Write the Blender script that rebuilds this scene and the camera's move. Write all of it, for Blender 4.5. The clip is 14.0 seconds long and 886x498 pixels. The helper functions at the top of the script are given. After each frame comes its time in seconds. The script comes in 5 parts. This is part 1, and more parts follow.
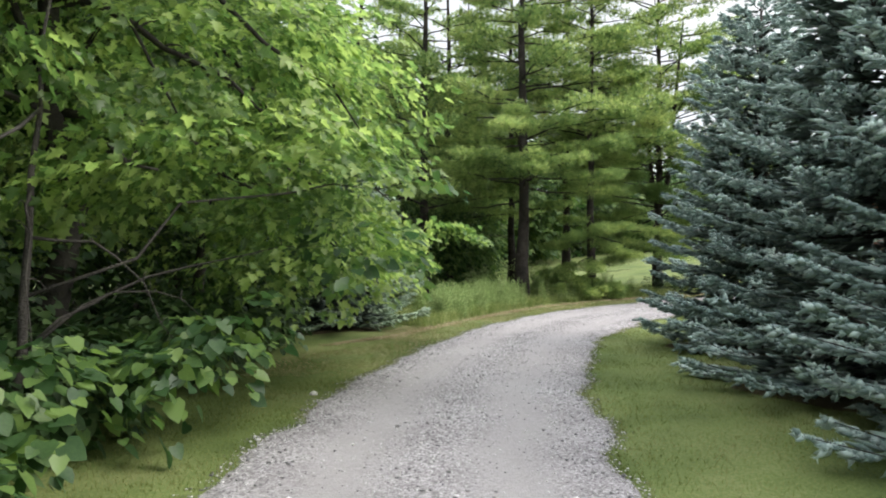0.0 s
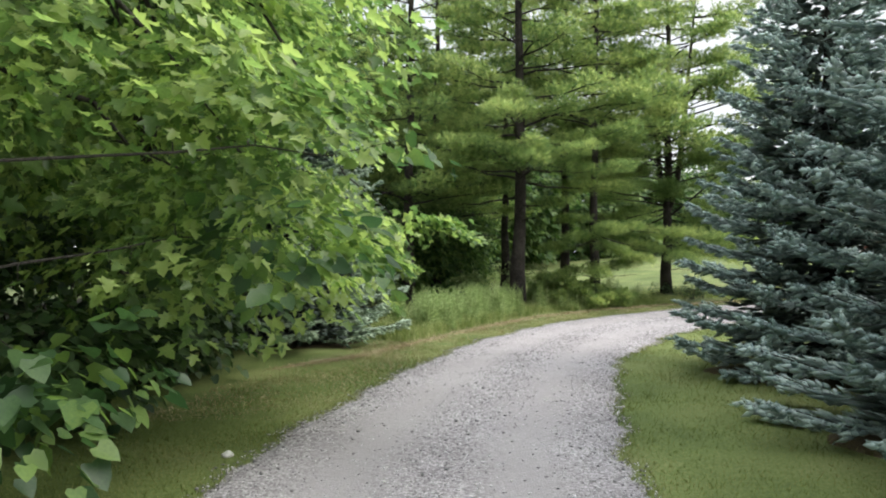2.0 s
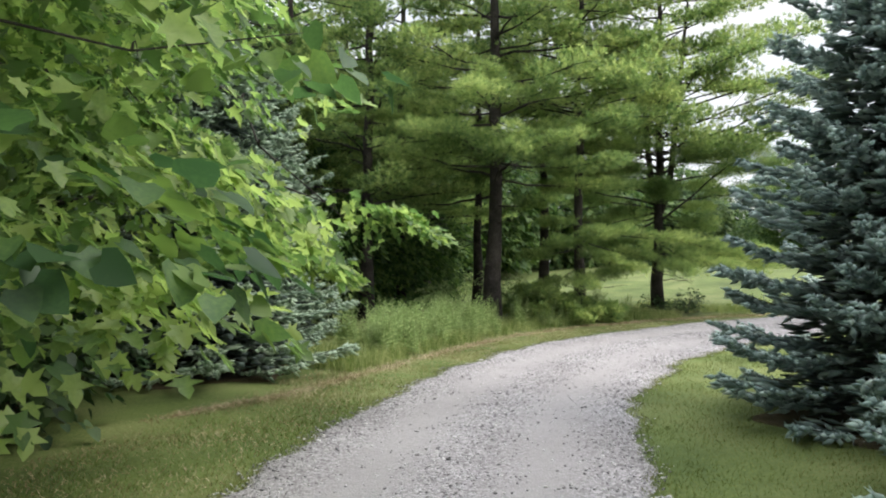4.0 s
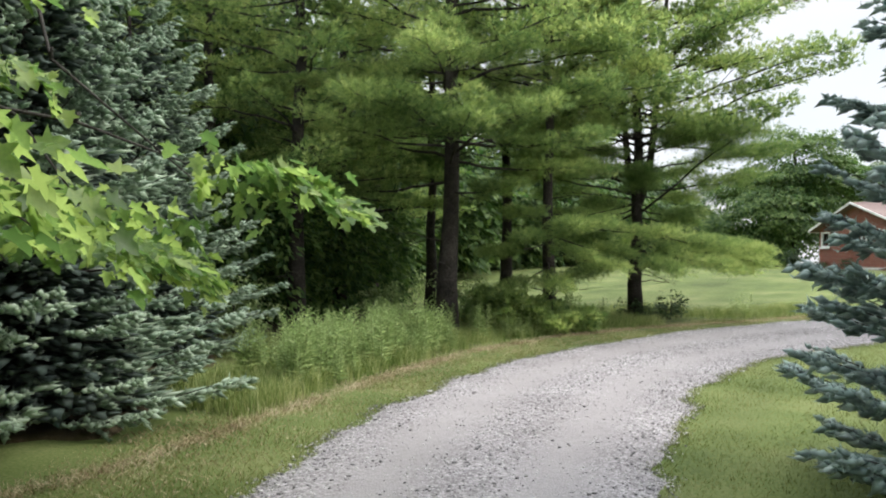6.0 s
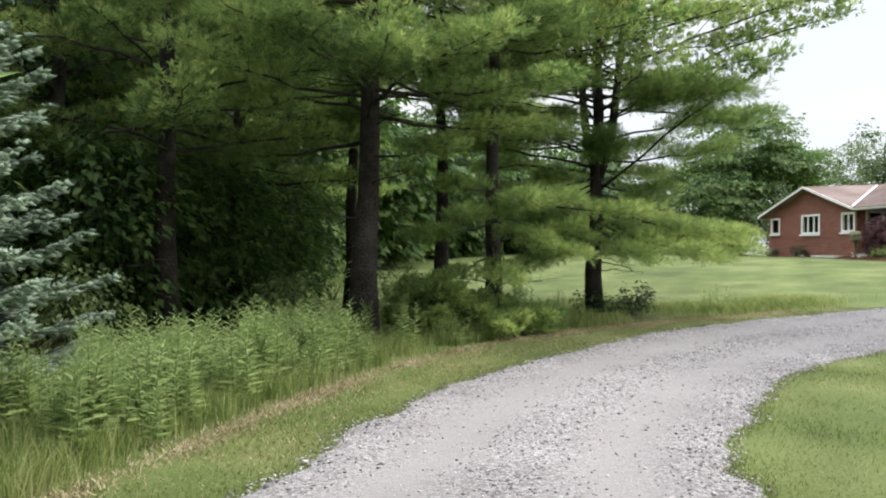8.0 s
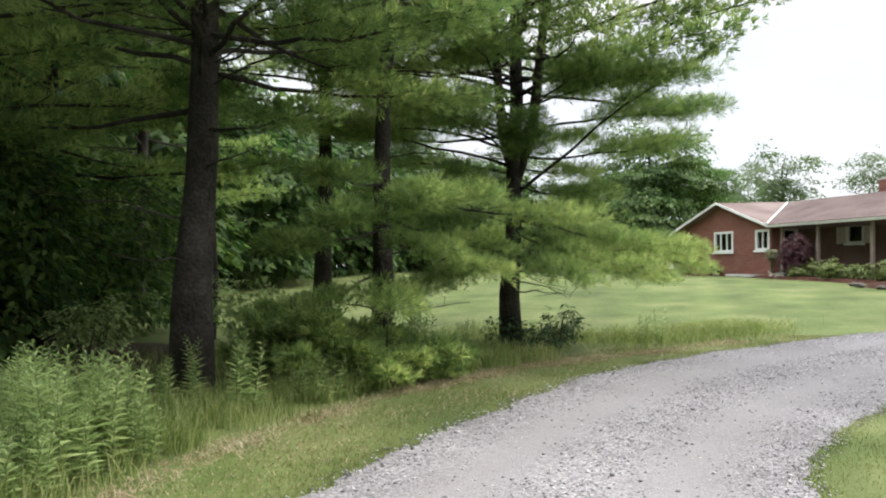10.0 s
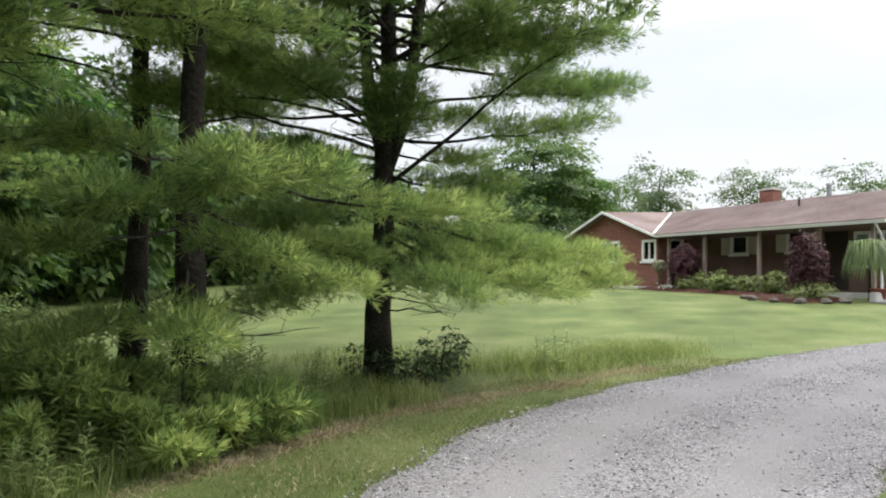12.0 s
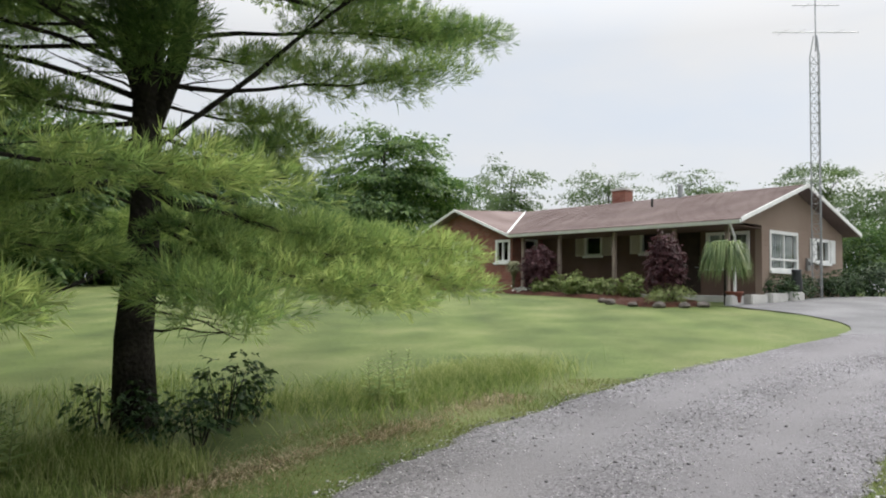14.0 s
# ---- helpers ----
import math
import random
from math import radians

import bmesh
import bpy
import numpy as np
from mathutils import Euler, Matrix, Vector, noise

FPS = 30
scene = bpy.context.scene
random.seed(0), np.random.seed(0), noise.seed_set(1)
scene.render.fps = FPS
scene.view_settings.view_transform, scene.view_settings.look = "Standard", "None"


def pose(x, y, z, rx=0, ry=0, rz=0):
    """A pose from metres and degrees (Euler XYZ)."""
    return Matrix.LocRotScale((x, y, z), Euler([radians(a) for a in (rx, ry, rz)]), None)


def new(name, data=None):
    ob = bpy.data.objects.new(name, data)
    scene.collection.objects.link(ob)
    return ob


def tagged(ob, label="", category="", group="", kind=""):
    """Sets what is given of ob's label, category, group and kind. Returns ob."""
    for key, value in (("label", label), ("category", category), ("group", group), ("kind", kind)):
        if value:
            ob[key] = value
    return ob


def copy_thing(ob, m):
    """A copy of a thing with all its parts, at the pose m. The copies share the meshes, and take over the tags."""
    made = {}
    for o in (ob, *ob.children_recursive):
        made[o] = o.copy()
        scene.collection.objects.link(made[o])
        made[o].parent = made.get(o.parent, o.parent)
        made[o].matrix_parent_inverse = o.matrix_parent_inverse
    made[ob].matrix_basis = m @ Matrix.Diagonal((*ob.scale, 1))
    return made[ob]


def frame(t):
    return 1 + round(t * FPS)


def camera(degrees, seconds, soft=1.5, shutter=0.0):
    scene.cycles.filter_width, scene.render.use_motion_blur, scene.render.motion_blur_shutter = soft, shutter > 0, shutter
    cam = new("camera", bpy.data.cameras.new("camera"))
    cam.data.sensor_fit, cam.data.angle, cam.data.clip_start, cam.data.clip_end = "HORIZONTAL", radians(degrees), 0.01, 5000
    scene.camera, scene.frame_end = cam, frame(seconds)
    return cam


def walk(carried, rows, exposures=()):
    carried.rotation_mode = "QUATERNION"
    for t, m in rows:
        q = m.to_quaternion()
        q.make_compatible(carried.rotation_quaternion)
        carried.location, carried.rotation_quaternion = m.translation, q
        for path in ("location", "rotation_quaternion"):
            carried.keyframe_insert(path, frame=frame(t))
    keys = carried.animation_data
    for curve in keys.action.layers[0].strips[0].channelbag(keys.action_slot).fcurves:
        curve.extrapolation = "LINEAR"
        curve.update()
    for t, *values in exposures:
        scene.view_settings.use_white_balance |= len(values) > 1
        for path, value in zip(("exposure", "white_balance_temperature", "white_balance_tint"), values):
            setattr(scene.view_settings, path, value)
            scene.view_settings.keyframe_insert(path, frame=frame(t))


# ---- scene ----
cam = camera(62.6, 14.0, 2.0)
METRES, EYE, TILT, LEAN, TURN = 20.2, 1.6, 0.0, 0.0, 0.0
ROWS = [
    (0.0, 0.0, 0.0, 0.0, -0.0, 0.0, 0.0),
    (0.5, 0.0011, 0.03, -0.0008, -0.0, -0.09, 0.1),
    (1.0, 0.002, 0.061, -0.0017, -0.15, -0.07, -0.14),
    (1.5, 0.0035, 0.0925, -0.0025, -0.45, 0.15, -0.28),
    (2.0, 0.0052, 0.125, -0.0035, -0.79, 0.3, -0.32),
    (2.5, 0.0074, 0.1581, -0.0043, -1.26, 0.27, -0.25),
    (3.0, 0.0101, 0.1907, -0.0052, -1.82, 0.59, -0.33),
    (5.5, 0.0302, 0.3681, -0.0084, -5.43, 1.28, -0.65),
    (6.0, 0.0362, 0.4033, -0.0087, -6.41, 1.14, -0.61),
    (6.5, 0.043, 0.4403, -0.0092, -7.32, 1.02, -0.48),
    (7.0, 0.0513, 0.4807, -0.0101, -8.53, 0.49, -0.53),
    (7.5, 0.0605, 0.523, -0.011, -9.79, 0.5, -0.53),
    (8.0, 0.0711, 0.5642, -0.012, -11.34, 0.35, -0.6),
    (10.5, 0.1383, 0.7478, -0.012, -20.73, 2.22, -0.99),
    (11.0, 0.1537, 0.7786, -0.0113, -22.84, 2.41, -1.06),
    (11.5, 0.1703, 0.807, -0.0104, -25.31, 2.41, -0.96),
    (12.0, 0.1872, 0.8331, -0.0098, -27.85, 2.74, -0.98),
    (12.5, 0.2054, 0.8585, -0.009, -30.48, 3.01, -0.93),
    (13.0, 0.2262, 0.8845, -0.0083, -33.27, 3.15, -0.8),
    (13.5, 0.2495, 0.9112, -0.0073, -36.24, 3.19, -0.86),
    (14.0, 0.2744, 0.9368, -0.0064, -39.3, 3.03, -0.85),
]
EXPOSURES = [(0.0, 0.72), (3.0, 0.72), (5.5, 0.56), (8.0, 0.55), (10.5, 0.6), (11.5, 0.56), (12.5, 0.38), (14.0, 0.15)]
walk(cam, [(t, pose(0, 0, EYE, TILT, LEAN, TURN) @ pose(METRES * x, METRES * y, METRES * z, 90 + pitch, roll, yaw)) for t, x, y, z, yaw, pitch, roll in ROWS], EXPOSURES)

# ---- light ----
SUN_UP, SUN_ROUND = radians(46), radians(97)
world = bpy.data.worlds.new("overcast_sky")
scene.world = world
world.use_nodes = True
wn, wl = world.node_tree.nodes, world.node_tree.links
background = wn["Background"]
sky = wn.new("ShaderNodeTexSky")
sky.sky_type, sky.sun_disc, sky.sun_elevation, sky.sun_rotation = "NISHITA", False, SUN_UP, SUN_ROUND
sky.dust_density = 4.0
cloud_at = wn.new("ShaderNodeTexCoord")
cloud_map = wn.new("ShaderNodeMapping")
cloud_map.inputs["Scale"].default_value = (1.2, 1.2, 3.6)
cloud = wn.new("ShaderNodeTexNoise")
cloud.inputs["Scale"].default_value, cloud.inputs["Detail"].default_value = 2.2, 6.0
cloud_ramp = wn.new("ShaderNodeValToRGB")
cloud_ramp.color_ramp.elements[0].position, cloud_ramp.color_ramp.elements[1].position = 0.3, 0.62
cloud_ramp.color_ramp.elements[0].color = (8.7, 9.4, 10.4, 1)
cloud_ramp.color_ramp.elements[1].color = (9.9, 9.95, 10.0, 1)
cloud_mix = wn.new("ShaderNodeMixRGB")
cloud_mix.inputs[0].default_value = 0.86
wl.new(cloud_at.outputs["Generated"], cloud_map.inputs["Vector"])
wl.new(cloud_map.outputs["Vector"], cloud.inputs["Vector"])
wl.new(cloud.outputs["Fac"], cloud_ramp.inputs["Fac"])
wl.new(sky.outputs["Color"], cloud_mix.inputs[1])
wl.new(cloud_ramp.outputs["Color"], cloud_mix.inputs[2])
height_of = wn.new("ShaderNodeSeparateXYZ")
wl.new(cloud_at.outputs["Generated"], height_of.inputs[0])
overhead = wn.new("ShaderNodeMapRange")
overhead.inputs["From Min"].default_value, overhead.inputs["From Max"].default_value = 0.32, 0.95
overhead.inputs["To Min"].default_value, overhead.inputs["To Max"].default_value = 0.80, 2.5
wl.new(height_of.outputs["Z"], overhead.inputs["Value"])
brighter = wn.new("ShaderNodeVectorMath")
brighter.operation = "SCALE"
wl.new(cloud_mix.outputs["Color"], brighter.inputs[0])
wl.new(overhead.outputs[0], brighter.inputs["Scale"])
wl.new(brighter.outputs[0], background.inputs["Color"])
background.inputs["Strength"].default_value = 0.1

sun_data = bpy.data.lights.new("sun", "SUN")
sun_data.energy, sun_data.angle, sun_data.color = 2.4, radians(35), (1.0, 0.96, 0.88)
sun = new("sun", sun_data)
sun.rotation_euler = (radians(90) - SUN_UP, 0, radians(180) - SUN_ROUND)


# ---- materials ----
def material(name, colours, scale=6.0, rough=0.8, bump=0.0, fine=60.0, metal=0.0, island=0.0, through_light=0.0, specular=0.3, grain=0.25, random_object=0.0, stops=(0.3, 0.7)):
    """A surface with large and fine variation between two colours; leaves also let light through."""
    m = bpy.data.materials.new(name)
    m.use_nodes = True
    n, l = m.node_tree.nodes, m.node_tree.links
    b, out = n["Principled BSDF"], n["Material Output"]
    at = n.new("ShaderNodeTexCoord")
    big, small = n.new("ShaderNodeTexNoise"), n.new("ShaderNodeTexNoise")
    big.inputs["Scale"].default_value, big.inputs["Detail"].default_value = scale, 4.0
    small.inputs["Scale"].default_value, small.inputs["Detail"].default_value = fine, 3.0
    for t in (big, small):
        l.new(at.outputs["Object"], t.inputs["Vector"])
    value = big.outputs["Fac"]
    mixer = n.new("ShaderNodeMath")
    mixer.operation = "MULTIPLY_ADD"
    l.new(small.outputs["Fac"], mixer.inputs[0])
    mixer.inputs[1].default_value = grain
    add = n.new("ShaderNodeMath")
    add.operation = "MULTIPLY_ADD"
    l.new(value, add.inputs[0])
    add.inputs[1].default_value = 1.0
    add.inputs[2].default_value = -grain / 2
    l.new(add.outputs[0], mixer.inputs[2])
    value = mixer.outputs[0]
    for weight, node, socket in ((island, "ShaderNodeNewGeometry", "Random Per Island"), (random_object, "ShaderNodeObjectInfo", "Random")):
        if weight:
            g = n.new(node)
            k = n.new("ShaderNodeMath")
            k.operation = "MULTIPLY_ADD"
            l.new(g.outputs[socket], k.inputs[0])
            k.inputs[1].default_value = weight
            shift = n.new("ShaderNodeMath")
            shift.operation = "SUBTRACT"
            l.new(value, shift.inputs[0])
            shift.inputs[1].default_value = weight / 2
            l.new(shift.outputs[0], k.inputs[2])
            value = k.outputs[0]
    ramp = n.new("ShaderNodeValToRGB")
    ramp.color_ramp.elements[0].position, ramp.color_ramp.elements[1].position = stops
    ramp.color_ramp.elements[0].color, ramp.color_ramp.elements[1].color = (*colours[0], 1), (*colours[-1], 1)
    for i, c in enumerate(colours[1:-1]):
        e = ramp.color_ramp.elements.new(stops[0] + (stops[1] - stops[0]) * (i + 1) / (len(colours) - 1))
        e.color = (*c, 1)
    l.new(value, ramp.inputs["Fac"])
    l.new(ramp.outputs["Color"], b.inputs["Base Color"])
    b.inputs["Roughness"].default_value, b.inputs["Metallic"].default_value = rough, metal
    b.inputs["Specular IOR Level"].default_value = specular
    if bump:
        k = n.new("ShaderNodeBump")
        k.inputs["Strength"].default_value, k.inputs["Distance"].default_value = 1.0, bump
        l.new(small.outputs["Fac"], k.inputs["Height"])
        l.new(k.outputs["Normal"], b.inputs["Normal"])
    if through_light:
        tr, mix = n.new("ShaderNodeBsdfTranslucent"), n.new("ShaderNodeMixShader")
        hue = n.new("ShaderNodeHueSaturation")
        hue.inputs["Saturation"].default_value, hue.inputs["Value"].default_value = 1.1, 1.5
        l.new(ramp.outputs["Color"], hue.inputs["Color"])
        l.new(hue.outputs["Color"], tr.inputs["Color"])
        mix.inputs["Fac"].default_value = through_light
        l.new(b.outputs["BSDF"], mix.inputs[1])
        l.new(tr.outputs["BSDF"], mix.inputs[2])
        l.new(mix.outputs["Shader"], out.inputs["Surface"])
    return m


def brick_material(name, first, second, mortar):
    """Running-bond brickwork at real size, with soot and colour drift, recessed joints by bump."""
    m = material(name, (first, second), 1.2, 0.85, 0.0)
    n, l = m.node_tree.nodes, m.node_tree.links
    b = n["Principled BSDF"]
    at = n.new("ShaderNodeTexCoord")
    sep, total, comb = n.new("ShaderNodeSeparateXYZ"), n.new("ShaderNodeMath"), n.new("ShaderNodeCombineXYZ")
    l.new(at.outputs["Object"], sep.inputs[0])
    l.new(sep.outputs["X"], total.inputs[0])
    l.new(sep.outputs["Y"], total.inputs[1])
    l.new(total.outputs[0], comb.inputs["X"])
    l.new(sep.outputs["Z"], comb.inputs["Y"])
    bricks = n.new("ShaderNodeTexBrick")
    bricks.inputs["Scale"].default_value = 1.0
    bricks.inputs["Brick Width"].default_value, bricks.inputs["Row Height"].default_value = 0.2, 0.067
    bricks.inputs["Mortar Size"].default_value = 0.006
    bricks.inputs["Color1"].default_value, bricks.inputs["Color2"].default_value = (*first, 1), (*second, 1)
    bricks.inputs["Mortar"].default_value = (*mortar, 1)
    l.new(comb.outputs[0], bricks.inputs["Vector"])
    stain = n.new("ShaderNodeTexNoise")
    stain.inputs["Scale"].default_value = 1.4
    l.new(at.outputs["Object"], stain.inputs["Vector"])
    soot = n.new("ShaderNodeMixRGB")
    soot.blend_type = "MULTIPLY"
    soot.inputs[0].default_value = 0.45
    l.new(bricks.outputs["Color"], soot.inputs[1])
    l.new(stain.outputs["Color"], soot.inputs[2])
    grey = n.new("ShaderNodeMapRange")
    grey.inputs["To Min"].default_value, grey.inputs["To Max"].default_value = 0.7, 1.3
    l.new(stain.outputs["Fac"], grey.inputs["Value"])
    l.new(grey.outputs[0], soot.inputs[2])
    l.new(soot.outputs[0], b.inputs["Base Color"])
    k = n.new("ShaderNodeBump")
    k.inputs["Distance"].default_value = 0.006
    k.invert = True
    l.new(bricks.outputs["Fac"], k.inputs["Height"])
    l.new(k.outputs["Normal"], b.inputs["Normal"])
    return m


GRASS = material("mown_grass", ((0.055, 0.084, 0.02), (0.102, 0.135, 0.036), (0.165, 0.183, 0.07)), 0.7, 0.9, 0.006, 40.0, grain=0.9, stops=(0.25, 0.75))
BLADE = material("grass_blade", ((0.088, 0.114, 0.029), (0.14, 0.166, 0.05), (0.215, 0.22, 0.095)), 0.7, 0.6, island=0.5, through_light=0.4)
TALL_BLADE = material("tall_grass_blade", ((0.10, 0.145, 0.04), (0.185, 0.24, 0.08), (0.33, 0.35, 0.16)), 0.6, 0.6, island=0.6, through_light=0.45)
STRAW = material("dry_straw", ((0.24, 0.18, 0.105), (0.40, 0.31, 0.20), (0.56, 0.47, 0.33)), 1.2, 0.9, 0.01, 90.0, grain=0.9, island=0.5)
GRAVEL = material("packed_gravel", ((0.16, 0.149, 0.154), (0.235, 0.22, 0.227), (0.305, 0.29, 0.298)), 0.7, 0.9, 0.0, 75.0, grain=0.6, stops=(0.2, 0.8))


def mown(m):
    """Faint streaks left by the mower, running towards the house."""
    n, l = m.node_tree.nodes, m.node_tree.links
    b = n["Principled BSDF"]
    base = b.inputs["Base Color"].links[0].from_socket
    at, turn, streak = n.new("ShaderNodeTexCoord"), n.new("ShaderNodeMapping"), n.new("ShaderNodeTexNoise")
    turn.vector_type = "TEXTURE"
    turn.inputs["Rotation"].default_value = (0, 0, radians(54))
    turn.inputs["Scale"].default_value = (15.0, 1.1, 1)
    streak.inputs["Scale"].default_value, streak.inputs["Detail"].default_value = 1.0, 2.0
    tone, mix = n.new("ShaderNodeMapRange"), n.new("ShaderNodeMixRGB")
    tone.inputs["From Min"].default_value, tone.inputs["From Max"].default_value = 0.3, 0.7
    tone.inputs["To Min"].default_value, tone.inputs["To Max"].default_value = 0.80, 1.18
    mix.blend_type = "MULTIPLY"
    mix.inputs[0].default_value = 0.9
    l.new(at.outputs["Object"], turn.inputs["Vector"])
    l.new(turn.outputs["Vector"], streak.inputs["Vector"])
    l.new(streak.outputs["Fac"], tone.inputs["Value"])
    l.new(base, mix.inputs[1])
    l.new(tone.outputs[0], mix.inputs[2])
    l.new(mix.outputs[0], b.inputs["Base Color"])


mown(GRASS)


def pebbled(m):
    """Crushed stones pressed into the surface: single stones by colour and relief, worn finer in the wheel tracks."""
    n, l = m.node_tree.nodes, m.node_tree.links
    b = n["Principled BSDF"]
    base = b.inputs["Base Color"].links[0].from_socket
    at = n.new("ShaderNodeTexCoord")
    track = n.new("ShaderNodeAttribute")
    track.attribute_name = "track"
    colour = base
    height = None
    for scale, weight in ((58.0, 0.9), (110.0, 0.6)):
        cells = n.new("ShaderNodeTexVoronoi")
        cells.inputs["Scale"].default_value = scale
        l.new(at.outputs["Object"], cells.inputs["Vector"])
        shade = n.new("ShaderNodeSeparateColor")
        l.new(cells.outputs["Color"], shade.inputs[0])
        tone = n.new("ShaderNodeMapRange")
        tone.inputs["To Min"].default_value, tone.inputs["To Max"].default_value = 0.42, 1.68
        l.new(shade.outputs["Red"], tone.inputs["Value"])
        amount = n.new("ShaderNodeMapRange")
        amount.inputs["To Min"].default_value, amount.inputs["To Max"].default_value = weight, weight * 0.4
        l.new(track.outputs["Fac"], amount.inputs["Value"])
        mix = n.new("ShaderNodeMixRGB")
        mix.blend_type = "MULTIPLY"
        l.new(amount.outputs[0], mix.inputs[0])
        l.new(colour, mix.inputs[1])
        l.new(tone.outputs[0], mix.inputs[2])
        colour = mix.outputs[0]
        height = height or cells
    lighter = n.new("ShaderNodeMixRGB")
    lighter.inputs[2].default_value = (0.31, 0.29, 0.293, 1)
    part_of = n.new("ShaderNodeMath")
    part_of.operation = "MULTIPLY"
    part_of.inputs[1].default_value = 0.55
    l.new(track.outputs["Fac"], part_of.inputs[0])
    l.new(part_of.outputs[0], lighter.inputs[0])
    l.new(colour, lighter.inputs[1])
    # colour darkened along x towards the house, standing in for the lower exposure there
    place, along_x, darkened = n.new("ShaderNodeSeparateXYZ"), n.new("ShaderNodeMapRange"), n.new("ShaderNodeMixRGB")
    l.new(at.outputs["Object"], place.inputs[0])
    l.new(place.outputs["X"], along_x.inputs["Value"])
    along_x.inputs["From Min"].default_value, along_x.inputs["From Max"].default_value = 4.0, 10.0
    darkened.blend_type = "MULTIPLY"
    darkened.inputs[2].default_value = (0.66, 0.67, 0.69, 1)
    l.new(along_x.outputs[0], darkened.inputs[0])
    l.new(lighter.outputs[0], darkened.inputs[1])
    l.new(darkened.outputs[0], b.inputs["Base Color"])
    k = n.new("ShaderNodeBump")
    k.inputs["Strength"].default_value, k.inputs["Distance"].default_value = 0.8, 0.007
    k.invert = True
    l.new(height.outputs["Distance"], k.inputs["Height"])
    l.new(k.outputs["Normal"], b.inputs["Normal"])


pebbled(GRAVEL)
STONE = material("gravel_stone", ((0.13, 0.125, 0.13), (0.31, 0.295, 0.30), (0.58, 0.56, 0.565)), 3.0, 0.85, 0.0, 40.0, island=0.9)
ASPHALT = material("old_gravelled_asphalt", ((0.13, 0.128, 0.134), (0.165, 0.163, 0.168), (0.21, 0.207, 0.212)), 0.8, 0.9, 0.006, 70.0, grain=0.7)
MULCH = material("bark_mulch", ((0.05, 0.018, 0.012), (0.12, 0.05, 0.03)), 6.0, 0.95, 0.03, 50.0, grain=0.6)
FOREST_FLOOR = material("needle_litter", ((0.035, 0.028, 0.014), (0.075, 0.055, 0.028)), 1.5, 0.95, 0.02, 40.0, grain=0.5)
MAPLE_LEAF = material("maple_leaf", ((0.09, 0.155, 0.05), (0.19, 0.28, 0.092), (0.31, 0.40, 0.135)), 0.55, 0.4, island=0.6, through_light=0.6, specular=0.5)
BROAD_LEAF = material("basswood_leaf", ((0.036, 0.078, 0.03), (0.074, 0.138, 0.046), (0.16, 0.245, 0.068)), 0.8, 0.45, island=0.6, through_light=0.5, specular=0.5)
# understorey green lowered to hold the shade under the maple's crown
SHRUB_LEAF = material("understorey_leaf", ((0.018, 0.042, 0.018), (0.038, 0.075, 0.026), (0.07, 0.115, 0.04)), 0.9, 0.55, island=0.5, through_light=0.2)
WOODS_LEAF = material("woodland_leaf", ((0.026, 0.06, 0.018), (0.06, 0.115, 0.032), (0.115, 0.175, 0.05)), 0.25, 0.6, island=0.6, through_light=0.4)
LAWN_LEAF = material("lawn_tree_leaf", ((0.04, 0.085, 0.024), (0.085, 0.15, 0.042), (0.15, 0.22, 0.065)), 0.25, 0.55, island=0.6, through_light=0.45)
FAR_LEAF = material("far_tree_leaf", ((0.06, 0.10, 0.035), (0.10, 0.15, 0.06), (0.15, 0.2, 0.09)), 0.25, 0.6, island=0.5, through_light=0.35)
PINE_NEEDLE = material("white_pine_needle", ((0.10, 0.16, 0.06), (0.215, 0.295, 0.108), (0.35, 0.41, 0.16)), 0.35, 0.6, island=0.4, through_light=0.6)
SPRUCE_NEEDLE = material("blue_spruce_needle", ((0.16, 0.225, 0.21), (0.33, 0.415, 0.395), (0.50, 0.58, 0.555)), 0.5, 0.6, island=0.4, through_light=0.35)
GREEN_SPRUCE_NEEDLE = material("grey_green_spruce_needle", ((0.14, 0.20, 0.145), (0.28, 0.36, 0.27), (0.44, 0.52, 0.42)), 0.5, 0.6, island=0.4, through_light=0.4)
BARK = material("pine_bark", ((0.013, 0.011, 0.010), (0.031, 0.026, 0.023), (0.060, 0.051, 0.045)), 3.0, 0.95, 0.03, 26.0, grain=0.6)
GREY_BARK = material("maple_bark", ((0.018, 0.016, 0.014), (0.055, 0.05, 0.044)), 4.0, 0.9, 0.02, 40.0, grain=0.5)
WEED_LEAF = material("goldenrod_leaf", ((0.15, 0.21, 0.08), (0.25, 0.33, 0.145), (0.37, 0.44, 0.21)), 2.0, 0.5, island=0.5, through_light=0.5)
WEED_STEM = material("weed_stem", ((0.10, 0.14, 0.05), (0.17, 0.19, 0.08)), 8.0, 0.7)
PALE_FLOWER = material("pale_flower", ((0.5, 0.52, 0.42), (0.7, 0.7, 0.62)), 20.0, 0.7, island=0.4)
BURGUNDY_LEAF = material("burgundy_leaf", ((0.035, 0.012, 0.016), (0.075, 0.028, 0.034), (0.12, 0.05, 0.055)), 2.5, 0.5, island=0.5, through_light=0.2)
HOSTA_LEAF = material("yellow_green_leaf", ((0.11, 0.155, 0.04), (0.21, 0.265, 0.085), (0.36, 0.38, 0.18)), 3.0, 0.5, island=0.6, through_light=0.3)
PLUME = material("ornamental_grass_plume", ((0.17, 0.18, 0.1), (0.33, 0.32, 0.2)), 6.0, 0.7, island=0.5, through_light=0.25)
WEEPING_LEAF = material("weeping_tree_leaf", ((0.07, 0.12, 0.04), (0.14, 0.2, 0.075), (0.24, 0.29, 0.13)), 2.0, 0.5, island=0.6, through_light=0.35)
